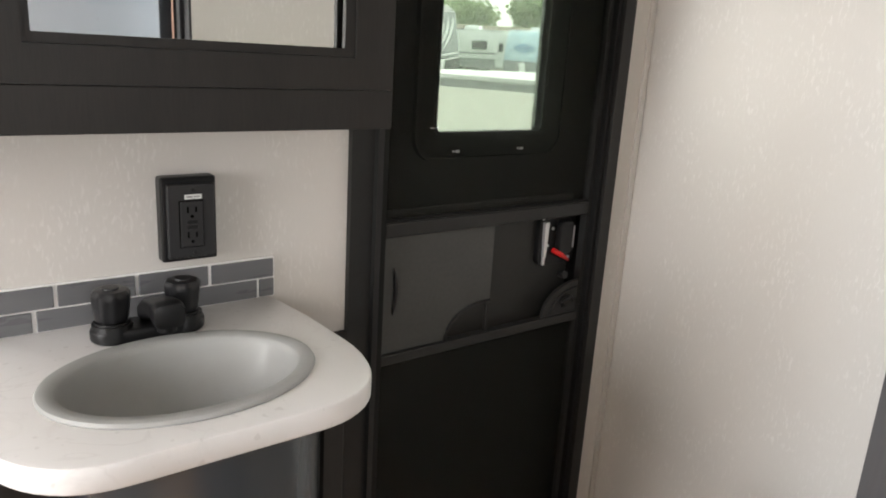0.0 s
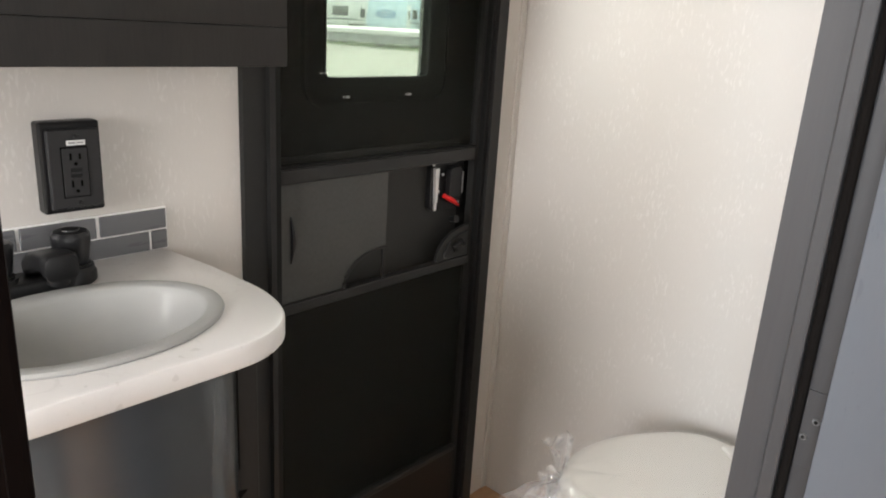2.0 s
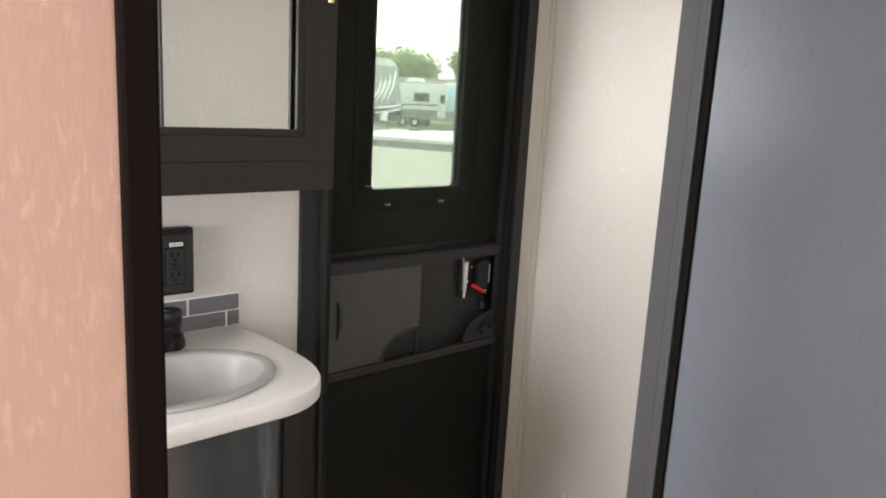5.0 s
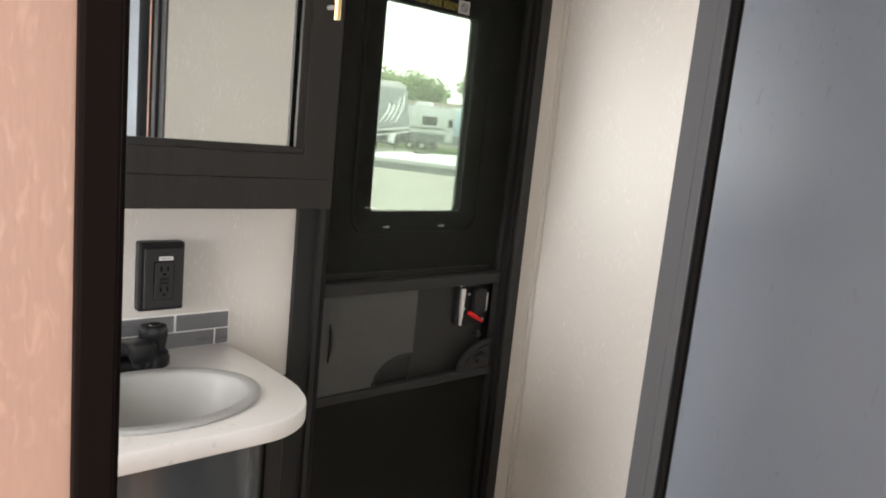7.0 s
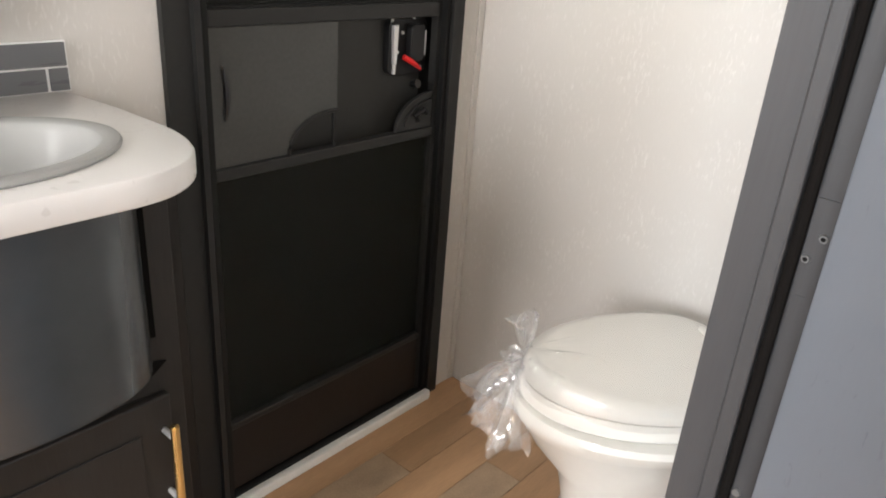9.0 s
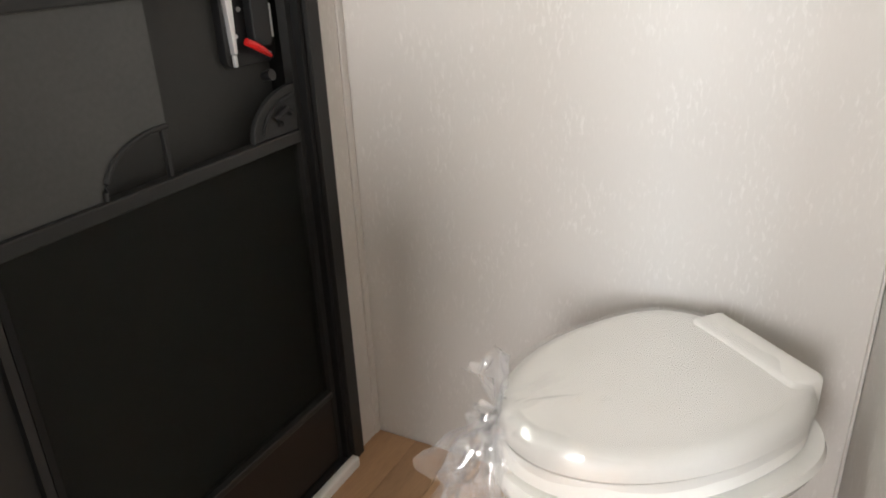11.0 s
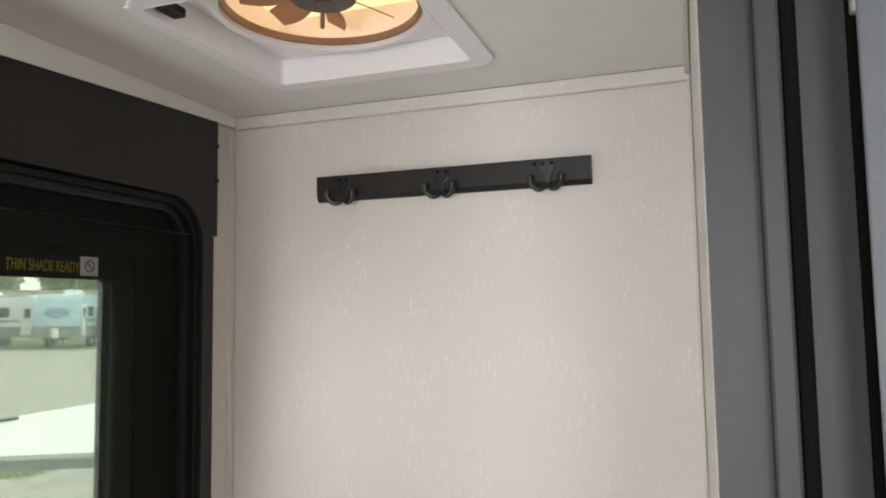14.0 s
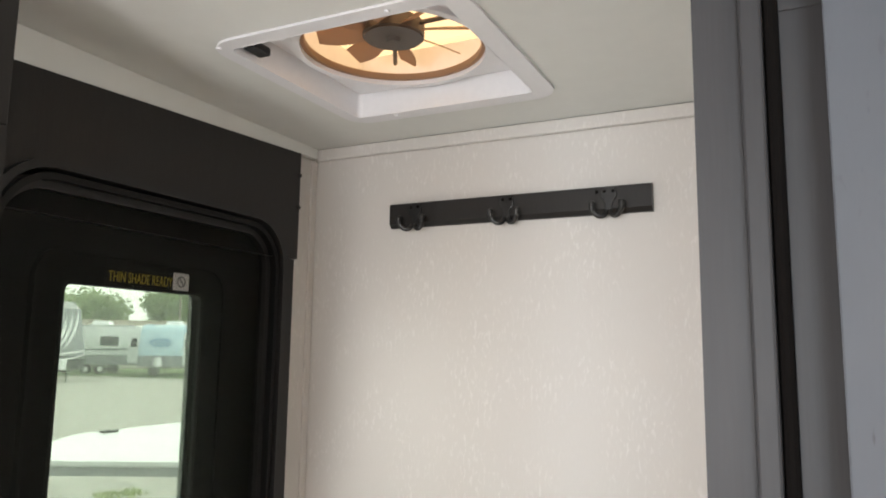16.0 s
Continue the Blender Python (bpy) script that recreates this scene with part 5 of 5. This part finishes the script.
        if swoosh:
            for k in range(4):
                add("swoosh", bm_tube([(L - 0.05 - 0.9 * f * (1 + 0.5 * k), sgn * (W + 0.02), 0.9 + 0.30 * k + 2.1 * f ** 1.7) for f in [j / 10 for j in range(11)]], 0.025 + 0.008 * k, 6), M_WHITEGEL)
    if swoosh:
        for k in range(4):
            pts = []
            for f in [j / 14 for j in range(15)]:
                z = 3.45 - 0.22 * k - (1.75 - 0.2 * k) * f
                x = L + 0.05 - (0.05 + nose * 0.5) * max(0.0, (z - Z - 1.0) / (H - 0.42 - Z - 1.0))
                pts.append((x + 0.03, 1.0 - 0.32 * k - 0.75 * f ** 1.8, z))
            add("nose_stripe", bm_tube(pts, [0.02 + 0.05 * math.sin(math.pi * j / 14) for j in range(15)], 6), M_WHITEGEL)
        for k in range(2):
            add("nose_stripe", bm_tube([(L + 0.10, 1.1 - 2.2 * f, 1.55 - 0.26 * k - 0.35 * f ** 0.7) for f in [j / 10 for j in range(11)]], 0.04, 6), M_WHITEGEL)
    if emblem:
        e = [(0.62 * math.cos(a), 1.98 + 0.24 * math.sin(a)) for a in [k * math.tau / 32 for k in range(32)]]
        add("emblem", bm_ring(e, [(y * 0.78, 1.98 + (z - 1.98) * 0.62) for y, z in e], L + 0.03, L + 0.06, "x"), M_EMBLEM, None, "plain blue oval emblem")
        add("emblem_bar", bm_prism(rrect(-0.34, 0.34, 1.93, 2.03, 0.03), L + 0.03, L + 0.06, "x"), M_EMBLEM)
    add("air_conditioner", bm_prism([(-0.7, H), (0.45, H), (0.35, H + 0.26), (-0.55, H + 0.30)], -0.38, 0.38, "y", 0.04), M_WHITEGEL, None, "", True)
    add("roof_cap", bm_box(-L * 0.7, -L * 0.7 + 0.4, -0.2, 0.2, H, H + 0.13, 0.03), M_WHITEGEL)
    add("hitch_frame", merged(bm_tube([(L, 0.7, 0.6), (L + 0.95, 0.06, 0.56)], 0.055, 8), bm_tube([(L, -0.7, 0.6), (L + 0.95, -0.06, 0.56)], 0.055, 8)), M_TYRE)
    add("tongue_jack", bm_cyl((L + 0.8, 0, 0.0), (L + 0.8, 0, 0.95), 0.035, seg=10), M_TYRE)
    add("gas_bottle", bm_cyl((L + 0.35, 0, 0.6), (L + 0.35, 0, 1.15), 0.24, 0.20, 20, 0.05), M_WHITEGEL, None, "", True)
    if awning:
        add("awning_roll", bm_cyl((-L + 0.3, W + 0.08, H - 0.18), (L - 0.6, W + 0.08, H - 0.18), 0.07, seg=14), M_WHITEGEL)
        add("awning_sheet", bm_prism([(W + 0.05, H - 0.15), (W + 2.3, H - 0.55), (W + 2.3, H - 0.58), (W + 0.05, H - 0.19)], -L + 0.3, L - 0.6, "x"), M_WHITEGEL, None, "white awning rolled out")
        for x in (-L + 0.35, L - 0.65):
            add("awning_leg", bm_cyl((x, W + 2.25, H - 0.57), (x, W + 0.02, 1.0), 0.03, seg=8), M_GREYGEL)
    return t


trailer(polar(46.2, 61.0), -150, 5.2, 3.05, "pale blue travel trailer with an oval emblem on its nose", M_BLUEGEL, M_GREYGEL, True)
trailer(polar(50.9, 65.0), -58, 6.2, 3.05, "white travel trailer with dark windows and an awning", M_WHITEGEL, M_GREYGEL, False, True)
trailer(polar(42.6, 63.0), -113, 5.2, 3.05, "pale blue and white travel trailer parked in the row", M_BLUEGEL, M_GREYGEL, True)
trailer(polar(56.2, 56.0), -100, 9.0, 4.0, "tall grey fifth-wheel trailer with white curved stripes", M_GREYGEL, M_DARKPANE, False, False, 1.2, True)
trailer(polar(60.5, 58.0), -105, 7.0, 3.2, "white travel trailer parked in the row", M_WHITEGEL, M_GREYGEL, False)
trailer(polar(38.0, 66.0), -112, 6.0, 3.1, "white travel trailer parked in the row", M_WHITEGEL, M_GREYGEL, False)

# low building behind the row
house = thing("house", polar(50.0, 84), "low cream building with a brown hipped roof", "house")
hm = Matrix.Translation(polar(50.0, 84)) @ Matrix.Rotation(radians(140), 4, "Z")
for nm, bm, ml in (("wall", bm_box(-15, 15, -6, 6, 0, 3.0), M_SIDING), ("roof", bm_loft([[(-16, -7, 3.0), (16, -7, 3.0), (16, 7, 3.0), (-16, 7, 3.0)], [(-12, -0.1, 4.9), (12, -0.1, 4.9), (12, 0.1, 4.9), (-12, 0.1, 4.9)]]), M_ROOF)):
    bmesh.ops.transform(bm, verts=bm.verts, matrix=hm)
    part(nm, bm, ml, house)
for x in (-11, -5.5, 0, 5.5, 11):
    for s in (-1, 1):
        bm = bm_box(x - 0.8, x + 0.8, s * 6 - 0.06, s * 6 + 0.06, 1.0, 2.3)
        bmesh.ops.transform(bm, verts=bm.verts, matrix=hm)
        part("window", bm, M_DARKPANE, house)


def tree(head, dist, height, width, seed):
    """Tapered trunk, limbs and a crown of many small leaf clumps with gaps."""
    r = random.Random(seed)
    p0 = polar(head, dist)
    t = thing("tree", p0, "leafy green tree behind the parked trailers", "tree", "trees behind the lot")
    pieces = [bm_tube([p0 + Vector((0.1 * math.sin(k), 0.1 * math.cos(k * 1.3), height * 0.62 * k / 5)) for k in range(6)], [0.32 * (1 - 0.13 * k) for k in range(6)], 8)]
    centres = []
    for k in range(9):
        a, z = r.uniform(0, math.tau), height * r.uniform(0.25, 0.55)
        tip = Vector((math.cos(a) * width * r.uniform(0.25, 0.45), math.sin(a) * width * r.uniform(0.25, 0.45), height * r.uniform(0.45, 0.9)))
        pieces.append(bm_tube([p0 + Vector((0, 0, z)), p0 + Vector((0, 0, z)).lerp(tip, 0.5) + Vector((0, 0, 0.3)), p0 + tip], [0.12, 0.08, 0.03], 6))
        centres.append(tip)
    part("trunk", merged(*pieces), M_BARK, t)
    centres += [Vector((r.gauss(0, width * 0.2), r.gauss(0, width * 0.2), height * r.uniform(0.5, 0.95))) for _ in range(7)]
    bm = bmesh.new()
    for c in centres:
        rad = width * r.uniform(0.16, 0.27)
        for _ in range(230):
            d = Vector((r.gauss(0, 1), r.gauss(0, 1), r.gauss(0, 0.8))).normalized() * rad * r.uniform(0.45, 1.08)
            q = p0 + c + d
            n1 = Vector((r.gauss(0, 1), r.gauss(0, 1), r.gauss(0, 1))).normalized()
            n2 = n1.orthogonal().normalized()
            s = r.uniform(0.2, 0.5)
            bm.faces.new([bm.verts.new(q + v) for v in (n1 * s, n2 * s * 0.7, -n1 * s, -n2 * s * 0.7)])
    part("crown", bm, M_LEAF, t)


for k, (hd_, ds_, ht_, wd_) in enumerate(((54.0, 92, 8.2, 10), (51.6, 95, 7.8, 8), (46.5, 90, 8.2, 7), (45.4, 92, 9.4, 9), (43.0, 96, 8.8, 10), (57.6, 88, 8.2, 9), (61.0, 95, 9.0, 11), (40.2, 92, 8.5, 10),
                                          (44.6, 128, 10, 11), (53.4, 128, 9.6, 11), (56.2, 126, 9.8, 12), (37.5, 100, 9, 11), (64.5, 100, 9, 11))):
    tree(hd_, ds_ + 26, ht_ + 1.7, wd_ * 1.15, 20 + k)

for hd_ in (45.9, 44.0):
    p0 = polar(hd_, 80)
    pole = thing("utility_pole", p0, "weathered wooden utility pole with a crossarm", "utility pole", "utility poles")
    part("pole", bm_cyl(p0, p0 + Vector((0, 0, 9.2)), 0.16, 0.11, 12), M_POLE, pole)
    part("crossarm", bm_cyl(p0 + Vector((-0.8, 0.8, 8.6)), p0 + Vector((0.8, -0.8, 8.6)), 0.06, seg=8), M_POLE, pole)

# ---- bathroom floor planks ----
y, row = -0.002, 0
rnd = random.Random(9)
floor_ob = bpy.data.objects["floor"]
plank_meshes = {}
while y > -0.984:
    wdt = 0.098
    y1 = max(y - wdt, -0.985)
    x_off = (row * 0.37) % 0.9
    xs = [-0.0015] + [-(x_off + 0.9 * k) for k in range(0, 5) if 0.12 < x_off + 0.9 * k < 2.9] + [-2.99]
    for a, b in zip(xs, xs[1:]):
        key = (round(a - b, 3), round(y - y1, 3))
        if key not in plank_meshes:
            plank_meshes[key] = mesh_from("plank", bm_box(-(a - b) / 2 + 0.0006, (a - b) / 2 - 0.0006, -(y - y1) / 2 + 0.0006, (y - y1) / 2 - 0.0006, -0.0038, 0.0, 0.0006, 1), M_WOODFLOOR)
        ob = new("plank", plank_meshes[key])
        ob.location = ((a + b) / 2, (y + y1) / 2, 0)
        ob.parent = floor_ob
        if row in (1, 2, 3, 4, 5) and a < -0.2:
            ob.material_slots[0].link = "OBJECT"
            ob.material_slots[0].material = M_GREYFLOOR
    y, row = y1, row + 1
